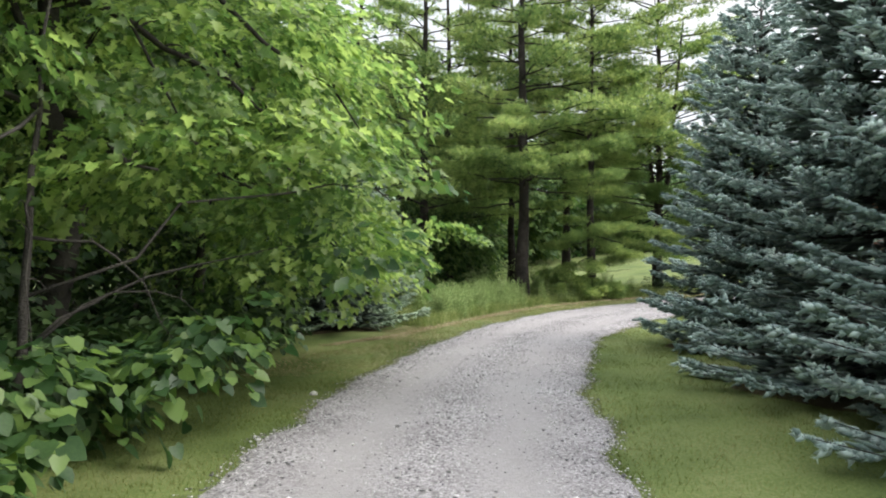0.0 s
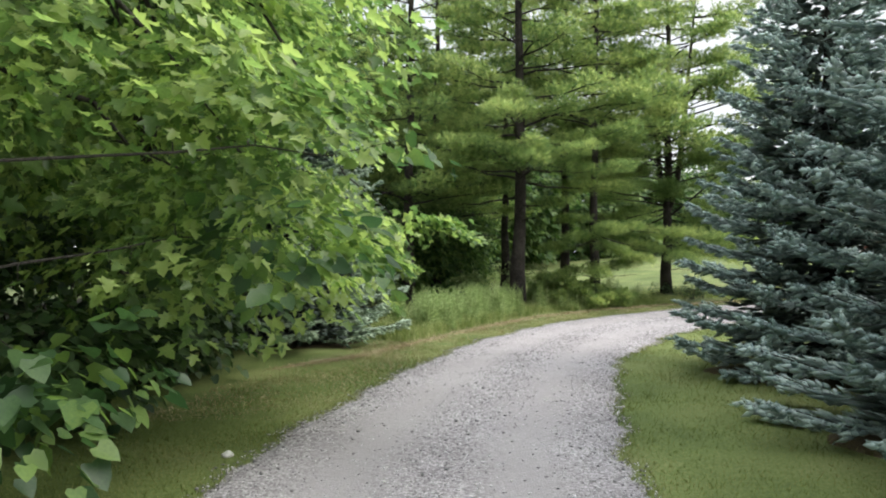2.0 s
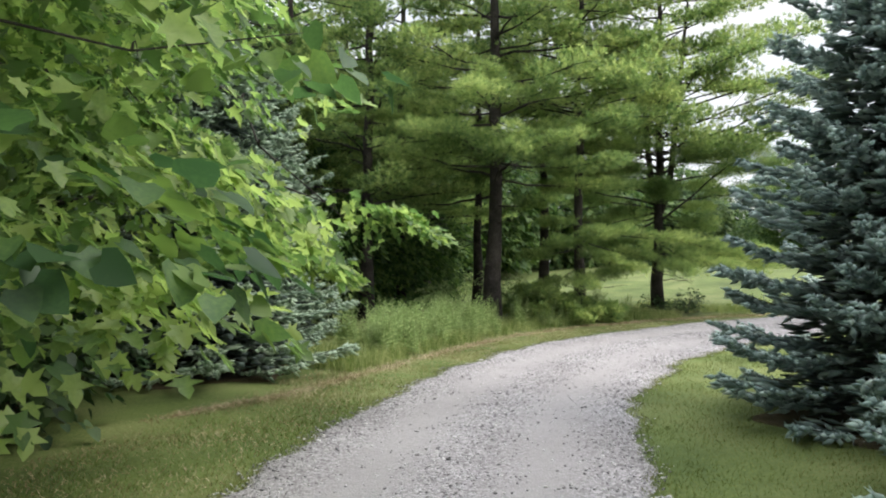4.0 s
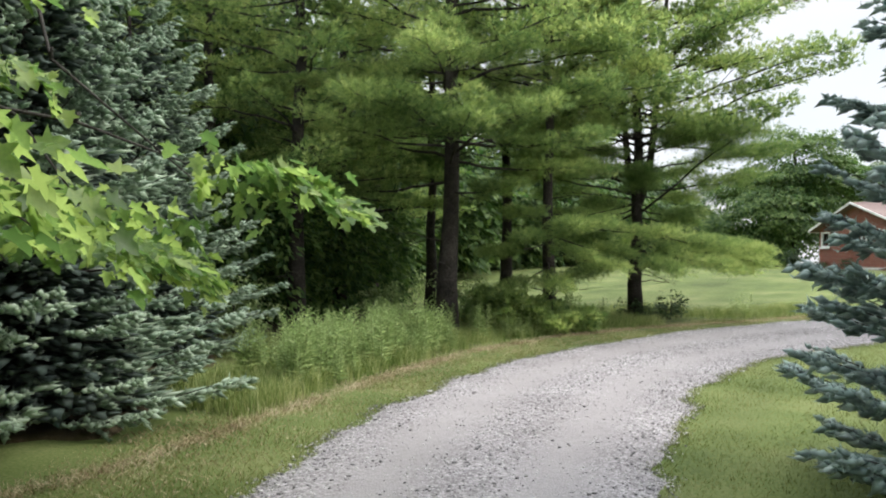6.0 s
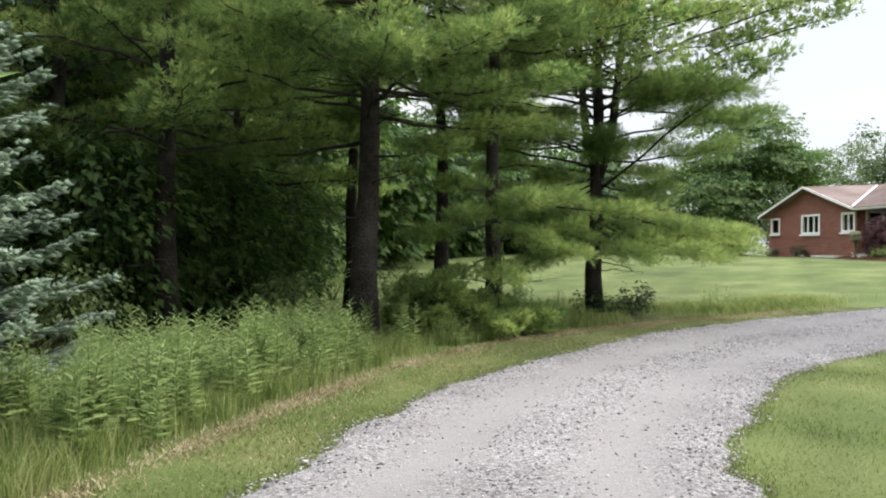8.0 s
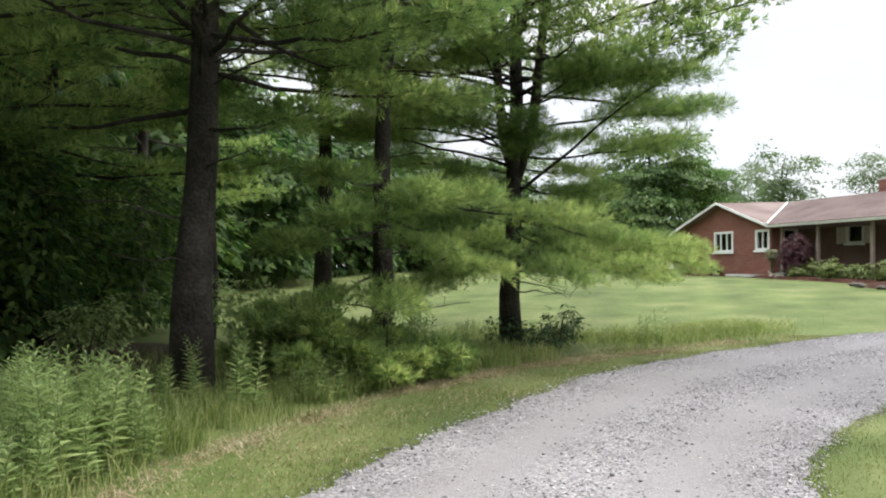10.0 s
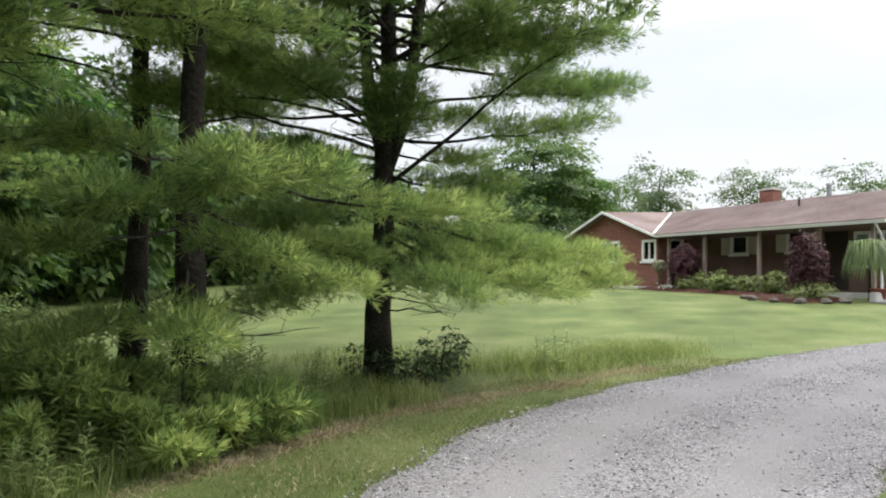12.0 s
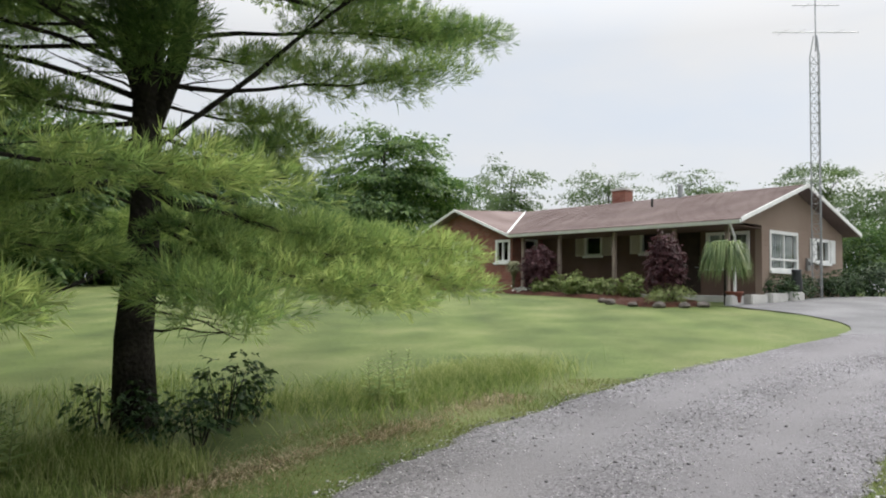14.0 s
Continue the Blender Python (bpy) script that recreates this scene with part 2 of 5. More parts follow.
BRICK = brick_material("red_brick", (0.19, 0.062, 0.042), (0.27, 0.10, 0.07), (0.25, 0.21, 0.19))
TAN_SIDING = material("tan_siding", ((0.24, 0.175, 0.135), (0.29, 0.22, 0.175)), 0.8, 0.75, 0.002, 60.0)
# brown of front wall and soffit, with the porch shade in its dark tone
BROWN_SIDING = material("shade_toned_brown_siding", ((0.10, 0.062, 0.045), (0.145, 0.095, 0.072)), 1.0, 0.75, 0.004, 40.0)
SHINGLE = material("brown_asphalt_shingle", ((0.14, 0.10, 0.092), (0.19, 0.14, 0.13), (0.235, 0.185, 0.17)), 0.7, 0.95, 0.006, 30.0, grain=0.5)
WHITE_PAINT = material("white_paint", ((0.72, 0.72, 0.70), (0.82, 0.82, 0.80)), 3.0, 0.5, 0.001, 80.0)
CREAM = material("cream_shutter_paint", ((0.50, 0.46, 0.39), (0.58, 0.54, 0.47)), 3.0, 0.6, 0.001, 60.0)
POST_PAINT = material("weathered_post", ((0.22, 0.17, 0.14), (0.3, 0.24, 0.2)), 4.0, 0.7, 0.002, 60.0)
DARK_WOOD = material("dark_door_wood", ((0.02, 0.012, 0.009), (0.04, 0.025, 0.018)), 4.0, 0.5, 0.002, 60.0)
CURTAIN = material("pale_curtain", ((0.42, 0.43, 0.43), (0.55, 0.56, 0.55)), 5.0, 0.9, 0.003, 30.0)
ROOM_DARK = material("dim_room_wall", ((0.05, 0.045, 0.04), (0.08, 0.07, 0.065)), 2.0, 0.9)
METAL = material("galvanised_steel", ((0.30, 0.31, 0.32), (0.42, 0.43, 0.44)), 5.0, 0.45, 0.001, 60.0, metal=0.8)
BLACK_PIPE = material("black_pipe", ((0.015, 0.015, 0.015), (0.03, 0.03, 0.03)), 8.0, 0.6)
CONCRETE = material("pale_concrete_block", ((0.42, 0.41, 0.39), (0.56, 0.55, 0.52)), 2.5, 0.9, 0.004, 60.0, grain=0.4)
# the shade between spruce tiers is put into this inner needle colour
SPRUCE_INNER = material("shade_dark_inner_needle", ((0.05, 0.075, 0.065), (0.125, 0.16, 0.142)), 2.0, 0.8, island=0.5)
ROCK = material("weathered_rock", ((0.09, 0.075, 0.065), (0.2, 0.175, 0.155)), 5.0, 0.9, 0.01, 40.0, grain=0.5)
TERRACOTTA = material("red_terracotta", ((0.15, 0.05, 0.035), (0.22, 0.08, 0.055)), 5.0, 0.8, 0.002, 60.0)
DARK_POT = material("dark_glazed_pot", ((0.02, 0.022, 0.025), (0.05, 0.052, 0.055)), 5.0, 0.3)
GLASS = bpy.data.materials.new("window_glass")
GLASS.use_nodes = True
_b = GLASS.node_tree.nodes["Principled BSDF"]
_b.inputs["Base Color"].default_value = (0.9, 0.95, 0.95, 1)
_b.inputs["Roughness"].default_value, _b.inputs["Transmission Weight"].default_value, _b.inputs["IOR"].default_value = 0.02, 1.0, 1.45


# ---- builders ----
def mesh_of(name, verts, faces, mat, smooth=False):
    """A mesh from an array of places and faces of one or of mixed corner counts."""
    me = bpy.data.meshes.new(name)
    verts = np.asarray(verts, dtype=np.float32).reshape(-1, 3)
    if isinstance(faces, np.ndarray):
        n, c = faces.shape
        me.vertices.add(len(verts))
        me.vertices.foreach_set("co", verts.ravel())
        me.loops.add(n * c)
        me.loops.foreach_set("vertex_index", faces.astype(np.int32).ravel())
        me.polygons.add(n)
        me.polygons.foreach_set("loop_start", np.arange(0, n * c, c, dtype=np.int32))
        me.update(calc_edges=True)
    else:
        me.from_pydata(verts.tolist(), [], faces)
        me.update()
    me.materials.append(mat)
    if smooth:
        me.polygons.foreach_set("use_smooth", np.ones(len(me.polygons), dtype=bool))
    return me


class Solid:
    """Collects the pieces of one mesh."""

    def __init__(self):
        self.v, self.f = [], []

    def add(self, verts, faces):
        k = len(self.v)
        self.v += [tuple(p) for p in verts]
        self.f += [tuple(i + k for i in f) for f in faces]
        return self

    def box(self, x0, y0, z0, x1, y1, z1):
        x0, x1, y0, y1, z0, z1 = min(x0, x1), max(x0, x1), min(y0, y1), max(y0, y1), min(z0, z1), max(z0, z1)
        v = [(x, y, z) for x in (x0, x1) for y in (y0, y1) for z in (z0, z1)]
        return self.add(v, [(0, 1, 3, 2), (4, 6, 7, 5), (0, 4, 5, 1), (2, 3, 7, 6), (0, 2, 6, 4), (1, 5, 7, 3)])

    def tube(self, points, radii, sides=8):
        points = [Vector(p) for p in points]
        base, up = len(self.v), Vector((0.31, 0.17, 0.94))
        for i, p in enumerate(points):
            d = (points[min(i + 1, len(points) - 1)] - points[max(i - 1, 0)]).normalized()
            side = d.cross(up if abs(d.dot(up)) < 0.95 else Vector((1, 0, 0))).normalized()
            over = side.cross(d)
            for k in range(sides):
                a = 2 * math.pi * k / sides
                self.v.append(tuple(p + radii[i] * (math.cos(a) * side + math.sin(a) * over)))
        for i in range(len(points) - 1):
            for k in range(sides):
                q = (k + 1) % sides
                self.f.append((base + i * sides + k, base + i * sides + q, base + (i + 1) * sides + q, base + (i + 1) * sides + k))
        last = base + (len(points) - 1) * sides
        self.f.append(tuple(last + k for k in range(sides)))
        self.f.append(tuple(base + k for k in reversed(range(sides))))
        return self

    def prism(self, outline, low, high, axis="z"):
        n = len(outline)
        put = {"z": lambda a, b, c: (a, b, c), "x": lambda a, b, c: (c, a, b), "y": lambda a, b, c: (a, c, b)}[axis]
        v = [put(a, b, low) for a, b in outline] + [put(a, b, high) for a, b in outline]
        f = [tuple(reversed(range(n))), tuple(range(n, 2 * n))] + [(i, (i + 1) % n, n + (i + 1) % n, n + i) for i in range(n)]
        return self.add(v, f)


def thing(name, label, category, at=(0, 0, 0), group="", kind=""):
    ob = new(name)
    ob.empty_display_size = 0.2
    ob.location = at
    return tagged(ob, label, category, group, kind)


def part(name, made, mat, parent=None, label="", smooth=False):
    """Links a Solid, or a ready mesh, as one mesh object under its thing."""
    me = made if isinstance(made, bpy.types.Mesh) else mesh_of(name, made.v, made.f, mat, smooth)
    ob = new(name, me)
    ob.parent = parent
    return tagged(ob, label)


def scatter_shapes(shape, tris, where, along, normal, size):
    """Copies of a flat shape (y along, z its normal) at many places, as one array of places and triangles."""
    along = along / (np.linalg.norm(along, axis=1, keepdims=True) + 1e-9)
    side = np.cross(along, normal)
    side /= np.linalg.norm(side, axis=1, keepdims=True) + 1e-9
    up = np.cross(side, along)
    s = np.asarray(size).reshape(-1, 1, 1)
    v = where[:, None] + s * (shape[None, :, 0:1] * side[:, None] + shape[None, :, 1:2] * along[:, None] + shape[None, :, 2:3] * up[:, None])
    f = tris[None] + (np.arange(len(where)) * len(shape))[:, None, None]
    return v.reshape(-1, 3), f.reshape(-1, 3)


def fan(outline, folded=0.12):
    """A leaf: its outline round a midrib, folded and a little curled."""
    pts = [(0.0, 0.45, -folded * 0.5)] + [(x, y, folded * abs(x) - 0.12 * y * y) for x, y in outline]
    n = len(outline)
    return np.array(pts), np.array([(0, i + 1, (i + 1) % n + 1) for i in range(n)])


MAPLE_SHAPE = fan([(0, 0), (0.36, -0.04), (0.28, 0.2), (0.66, 0.46), (0.24, 0.5), (0.25, 0.74), (0, 1.06), (-0.25, 0.74), (-0.24, 0.5), (-0.66, 0.46), (-0.28, 0.2), (-0.36, -0.04)], 0.2)
HEART_SHAPE = fan([(0, 0.08), (0.28, -0.04), (0.46, 0.26), (0.28, 0.7), (0, 1.02), (-0.28, 0.7), (-0.46, 0.26), (-0.28, -0.04)])
OVAL_SHAPE = (np.array([(0, 0, 0), (0.24, 0.4, 0.08), (0, 1.0, -0.1), (-0.24, 0.4, 0.08)]), np.array([(0, 1, 2), (0, 2, 3)]))
FLAKE_SHAPE = (np.array([(-0.3, 0.1, 0.05), (0.34, 0.3, 0.06), (-0.05, 1.0, -0.1)]), np.array([(0, 1, 2)]))
LANCE_SHAPE = (np.array([(0, 0, 0), (0.11, 0.4, 0.03), (0, 1.0, -0.22), (-0.11, 0.4, 0.03)]), np.array([(0, 1, 2), (0, 2, 3)]))


def unit_rows(a):
    return a / (np.linalg.norm(a, axis=1, keepdims=True) + 1e-9)


def ground_z(x, y):
    """The lie of the land: level along the drive, rising over the lawn to the house."""
    s = (np.asarray(x, dtype=float) - 7.0) * 0.82 + (np.asarray(y, dtype=float) - 22.0) * 0.57
    steps = [-3.0, -2.0, -1.0, 0.0, 1.0, 2.0, 3.0]
    z = sum(np.interp(s + o, [-400, 0, 3, 6, 10, 14, 18, 21, 26, 90, 600], [0, 0, 0.08, 0.2, 0.46, 0.8, 1.12, 1.3, 1.38, 1.6, 3.0]) for o in steps) / len(steps)
    return z


def gz(x, y):
    return float(ground_z(x, y))


# ---- ground, drive, court ----
def spread(low, high, near_low, near_high, step):
    """Coordinates close together in the middle and ever further apart towards the horizon."""
    mid = list(np.arange(near_low, near_high + step / 2, step))
    d, p, out = step, near_high, []
    while p < high:
        d *= 1.35
        p += d
        out.append(p)
    d, p, back = step, near_low, []
    while p > low:
        d *= 1.35
        p -= d
        back.append(p)
    return np.array(back[::-1] + mid + out)


gx, gy = spread(-900, 900, -9, 34, 0.3), spread(-900, 900, -6, 44, 0.3)
X, Y = np.meshgrid(gx, gy, indexing="ij")
rough_ground = 0.006 * np.sin(X * 3.1 + np.sin(Y * 2.3)) + 0.006 * np.sin(Y * 4.3 + 1.7 * np.sin(X * 1.9))
Z = ground_z(X, Y) + rough_ground - 0.012
nx, ny = len(gx), len(gy)
index = np.arange(nx * ny).reshape(nx, ny)
quads = np.stack([index[:-1, :-1], index[1:, :-1], index[1:, 1:], index[:-1, 1:]], -1).reshape(-1, 4)
ground = new("ground", mesh_of("ground", np.stack([X, Y, Z], -1).reshape(-1, 3), quads, GRASS, True))
tagged(ground, "mown green lawn and meadow rising gently to the house", "lawn", kind="structure")

# edges of the drive, side by side
LEFT = [(-2.0, -60), (-1.9, -6), (-1.75, 0), (-1.62, 4.7), (-1.35, 7), (-1.0, 9.2), (-0.5, 11.3), (0.25, 13.4), (1.0, 15.3), (1.95, 17.1), (3.3, 19.1), (5.2, 21.1), (7.0, 22.6), (9.2, 23.8), (11.6, 24.5), (13.9, 24.85), (16.5, 25.0), (20.4, 24.95)]
RIGHT = [(1.2, -60), (1.15, -6), (1.2, 0), (1.3, 4.7), (1.55, 7), (1.85, 9.2), (2.3, 11.1), (3.05, 13.3), (4.05, 15.2), (5.1, 16.8), (6.6, 18.4), (8.3, 19.6), (10.3, 20.6), (12.4, 21.3), (14.6, 21.8), (17.0, 22.0), (19.5, 21.9), (22.0, 21.6)]


def smooth_line(points, step):
    """A curve through the points, at even steps."""
    p = np.array(points, dtype=float)
    a = np.vstack([2 * p[0] - p[1], p, 2 * p[-1] - p[-2]])
    out = []
    for i in range(1, len(a) - 2):
        n = max(2, int(np.linalg.norm(a[i + 1] - a[i]) / step))
        t = np.linspace(0, 1, n, endpoint=False)[:, None]
        out.append(0.5 * (2 * a[i] + (a[i + 1] - a[i - 1]) * t + (2 * a[i - 1] - 5 * a[i] + 4 * a[i + 1] - a[i + 2]) * t**2 + (3 * a[i] - a[i - 1] - 3 * a[i + 1] + a[i + 2]) * t**3))
    return np.vstack(out + [p[-1:]])


def edge_curve(points, n_each=24):
    """The curve, with the same number of steps between any two given points."""
    p = np.array(points, dtype=float)
    a = np.vstack([2 * p[0] - p[1], p, 2 * p[-1] - p[-2]])
    t = np.linspace(0, 1, n_each, endpoint=False)[:, None]
    out = [0.5 * (2 * a[i] + (a[i + 1] - a[i - 1]) * t + (2 * a[i - 1] - 5 * a[i] + 4 * a[i + 1] - a[i + 2]) * t**2 + (3 * a[i] - a[i - 1] - 3 * a[i + 1] + a[i + 2]) * t**3) for i in range(1, len(a) - 2)]
    return np.vstack(out + [p[-1:]])


left_line, right_line = edge_curve(LEFT), edge_curve(RIGHT)
rng = np.random.default_rng(5)


def ragged(n, amount):
    r = np.random.default_rng(n).normal(0, 1, n)
    return amount * (np.convolve(r, np.ones(3) / 3, "same") + 0.8 * np.convolve(r[::-1], np.ones(9) / 3, "same"))


across = right_line - left_line
across /= np.linalg.norm(across, axis=1, keepdims=True)
n_road, lanes = len(left_line), 25
edge_l = left_line + across * ragged(n_road, 0.05)[:, None]
edge_r = right_line + across * ragged(n_road + 1, 0.05)[1:, None]
road_verts = []
for k in range(lanes):
    u = k / (lanes - 1)
    p = edge_l * (1 - u) + edge_r * u
    rut = math.exp(-((u - 0.3) / 0.1) ** 2) + math.exp(-((u - 0.72) / 0.1) ** 2)
    lift = 0.045 * (1 - (2 * u - 1) ** 6) - 0.018 * rut - 0.02 * (abs(2 * u - 1) > 0.97)
    z = ground_z(p[:, 0], p[:, 1]) + lift
    road_verts.append(np.column_stack([p, z]))
road_verts = np.stack(road_verts, 1)
index = np.arange(n_road * lanes).reshape(n_road, lanes)
quads = np.stack([index[:-1, :-1], index[:-1, 1:], index[1:, 1:], index[1:, :-1]], -1).reshape(-1, 4)
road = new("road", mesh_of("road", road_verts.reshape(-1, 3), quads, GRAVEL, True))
tracks = [math.exp(-((k / (lanes - 1) - 0.3) / 0.11) ** 2) + math.exp(-((k / (lanes - 1) - 0.72) / 0.11) ** 2) for k in range(lanes)]
road.data.attributes.new("track", "FLOAT", "POINT").data.foreach_set("value", np.tile(np.array(tracks, dtype=np.float32), n_road))
tagged(road, "curving pale grey gravel drive with worn wheel tracks", "drive", kind="structure")

COURT = [(20.2, 24.96), (21.1, 25.05), (22.2, 25.7), (23.2, 27.2), (23.7, 29.0), (24.6, 29.3), (33.5, 29.2), (42, 27.5), (42, 20.5), (32, 20.2), (26, 20.8), (21.8, 21.58)]
cb = bmesh.new()
ring = [cb.verts.new((x, y, gz(x, y) + 0.012)) for x, y in smooth_line(COURT + COURT[:1], 0.5)[:-1]]
cb.faces.new(ring)
bmesh.ops.triangulate(cb, faces=cb.faces[:])
for _ in range(3):
    bmesh.ops.subdivide_edges(cb, edges=[e for e in cb.edges if e.calc_length() > 1.2], cuts=1, use_grid_fill=False)
    bmesh.ops.triangulate(cb, faces=cb.faces[:])
for v in cb.verts:
    v.co.z = gz(v.co.x, v.co.y) + 0.012
court_me = bpy.data.meshes.new("court")
cb.to_mesh(court_me)
cb.free()
court_me.materials.append(ASPHALT)
tagged(new("pavement", court_me), "dark grey asphalt parking court before the house", "parking court", kind="structure")


# loose stones on the drive, thicker at the edges and between the wheel tracks
def stones(name, n, first, last, size, seed, edge_share, label):
    r = np.random.default_rng(seed)
    i = r.integers(first * 24, last * 24, n)
    u = r.random(n)
    e = r.random(n) < edge_share
    u = np.where(e, np.where(r.random(n) < 0.5, r.beta(1.0, 9, n) - 0.02, 1.02 - r.beta(1.0, 9, n)), np.clip(np.where(r.random(n) < 0.5, r.normal(0.51, 0.1, n), u), 0.02, 0.98))
    p = edge_l[i] * (1 - u[:, None]) + edge_r[i] * u[:, None] + r.normal(0, 0.03, (n, 2))
    rut = np.exp(-((u - 0.3) / 0.1) ** 2) + np.exp(-((u - 0.72) / 0.1) ** 2)
    z = ground_z(p[:, 0], p[:, 1]) + np.clip(0.045 * (1 - np.abs(2 * u - 1) ** 6), 0, 1) - 0.018 * rut
    keep = r.random(n) > 0.7 * np.clip(rut, 0, 1)
    p, z, n = p[keep], z[keep], int(keep.sum())
    a = r.normal(0, 1, (n, 3, 3))
    q = np.linalg.qr(a)[0] * r.uniform(0.5, 1.1, (n, 1, 3))
    s = size * r.lognormal(0, 0.35, n)
    octa = np.array([(1, 0, 0), (-1, 0, 0), (0, 1, 0), (0, -1, 0), (0, 0, 1), (0, 0, -1)], dtype=float)
    v = np.einsum("vk,nkj->nvj", octa, q) * s[:, None, None]
    v[:, :, 2] *= 0.5
    v += np.column_stack([p, z + 0.15 * s])[:, None]
    f = np.array([(0, 2, 4), (2, 1, 4), (1, 3, 4), (3, 0, 4), (2, 0, 5), (1, 2, 5), (3, 1, 5), (0, 3, 5)])
    faces = (f[None] + (np.arange(n) * 6)[:, None, None]).reshape(-1, 3)
    ob = new(name, mesh_of(name, v.reshape(-1, 3), faces, STONE))
    return tagged(ob, label, "gravel", kind="stuff")


stones("gravel", 42000, 2, 16, 0.0095, 11, 0.45, "loose grey crushed stones strewn over the drive")
stones("coarse_gravel", 2600, 2, 16, 0.0135, 12, 0.8, "larger pale stones along the edges of the drive")


# ---- grass ----
def blades(name, p, height, width, mat, seed, label, lean=0.5, category="grass"):
    r = np.random.default_rng(seed)
    n = len(p)
    a = r.random(n) * 2 * math.pi
    side = np.column_stack([np.cos(a), np.sin(a), np.zeros(n)])
    h = height * r.uniform(0.5, 1.25, n)
    bend = r.normal(0, lean, (n, 2)) * h[:, None]
    root = np.column_stack([p, ground_z(p[:, 0], p[:, 1]) - 0.015])
    w = width * r.uniform(0.6, 1.3, n)[:, None] * side
    mid = root + np.column_stack([bend * 0.35, h * 0.6])
    tip = root + np.column_stack([bend, h])
    if height < 0.1:
        ob = new(name, mesh_of(name, np.stack([root - w, root + w, tip], 1).reshape(-1, 3), np.arange(n * 3).reshape(-1, 3), mat))
        return tagged(ob, label, category, kind="stuff")
    v = np.stack([root - w, root + w, mid + w * 0.75, mid - w * 0.75, tip], 1).reshape(-1, 3)
    k = (np.arange(n) * 5)[:, None]
    f = np.concatenate([k + np.array([0, 1, 2]), k + np.array([0, 2, 3]), k + np.array([3, 2, 4])], 0)
    ob = new(name, mesh_of(name, v, f, mat))
    return tagged(ob, label, category, kind="stuff")


def beside(n, edge, sign, first, last, near, far, seed, power=1.0):
    """Places beside the drive, between two distances from its edge."""
    r = np.random.default_rng(seed)
    i = r.integers(int(first * 24), int(last * 24), n)
    d = near + (far - near) * r.random(n) ** power
    return edge[i] + across[i] * (sign * d)[:, None] + r.normal(0, 0.03, (n, 2))


blades("verge_grass", beside(70000, edge_l, -1, 2, 15, -0.04, 1.5, 21, 1.2), 0.034, 0.003, BLADE, 22, "short mown grass on the verge of the drive")
blades("lawn_grass", beside(70000, edge_r, 1, 2, 14, -0.04, 3.0, 23, 1.3), 0.034, 0.003, BLADE, 24, "short mown lawn grass beside the drive")
blades("edge_tufts", np.vstack([beside(5000, edge_l, -1, 2, 15, -0.24, 0.08, 25, 0.5), beside(6000, edge_r, 1, 2, 15, -0.2, 0.08, 26, 0.5)]), 0.045, 0.003, BLADE, 27, "grass creeping over the stones at the drive's edge")

blades("dry_verge_grass", beside(26000, edge_l, -1, 5, 15, 0.1, 1.7, 61, 0.8), 0.03, 0.0035, STRAW, 62, "dry yellowed blades in the mown verge", 0.9)

# a line of dry cut straw where the mown verge ends
STRAW_LINE = [(-2.0, 12.0), (-1.5, 12.7), (-0.9, 13.5), (-0.3, 14.7), (0.5, 16.3), (1.25, 17.8), (1.95, 19.0), (2.8, 20.3), (4.4, 22.1), (5.5, 22.95), (6.6, 23.65), (7.9, 24.2), (9.4, 24.55), (10.8, 24.95), (11.8, 25.15)]
straw_line = edge_curve(STRAW_LINE, 20)
straw_side = np.column_stack([-np.gradient(straw_line[:, 1]), np.gradient(straw_line[:, 0])])
straw_side /= np.linalg.norm(straw_side, axis=1, keepdims=True)
pick = (rng.random(17000) ** 0.75 * len(straw_line)).astype(int)
blades("dry_straw", straw_line[pick] + straw_side[pick] * (rng.normal(0, 1, 17000) * (0.07 + 0.06 * pick / len(straw_line)))[:, None] + rng.normal(0, 0.03, (17000, 2)), 0.036, 0.005, STRAW, 28, "dry cut straw lying along the verge", 1.4, "dry grass")


def back_of_verge(n, seed, near, far, first=0.0, last=1.0):
    r = np.random.default_rng(seed)
    i = (r.uniform(first, last, n) * (len(straw_line) - 1)).astype(int)
    p = straw_line[i] + straw_side[i] * r.uniform(near, far, n)[:, None] + r.normal(0, 0.08, (n, 2))
    patchy = np.sin(p[:, 0] * 2.9 + 1.3 * np.sin(p[:, 1] * 2.1)) * np.sin(p[:, 1] * 3.3 + seed) + 0.5 * np.sin(p[:, 0] * 7.1 + p[:, 1] * 5.7)
    return p[patchy + r.normal(0, 0.5, n) > -0.35]


blades("tall_grass", back_of_verge(34000, 31, 0.16, 1.7, 0.23, 0.78), 0.25, 0.004, TALL_BLADE, 32, "long uncut grass between the verge and the pines", 0.35)
blades("meadow_grass", back_of_verge(14000, 33, 1.5, 4.5, 0.35, 0.9), 0.22, 0.004, TALL_BLADE, 34, "uncut grass in the shade under the pines", 0.4)
r = np.random.default_rng(35)
tuft_at = np.vstack([r.normal((12.4, 26.3), (0.6, 0.35), (3800, 2)), r.normal((10.6, 26.0), (0.9, 0.5), (2800, 2))])
blades("long_grass_clump", tuft_at, 0.22, 0.005, TALL_BLADE, 36, "clump of long grass left standing on the lawn", 0.7)

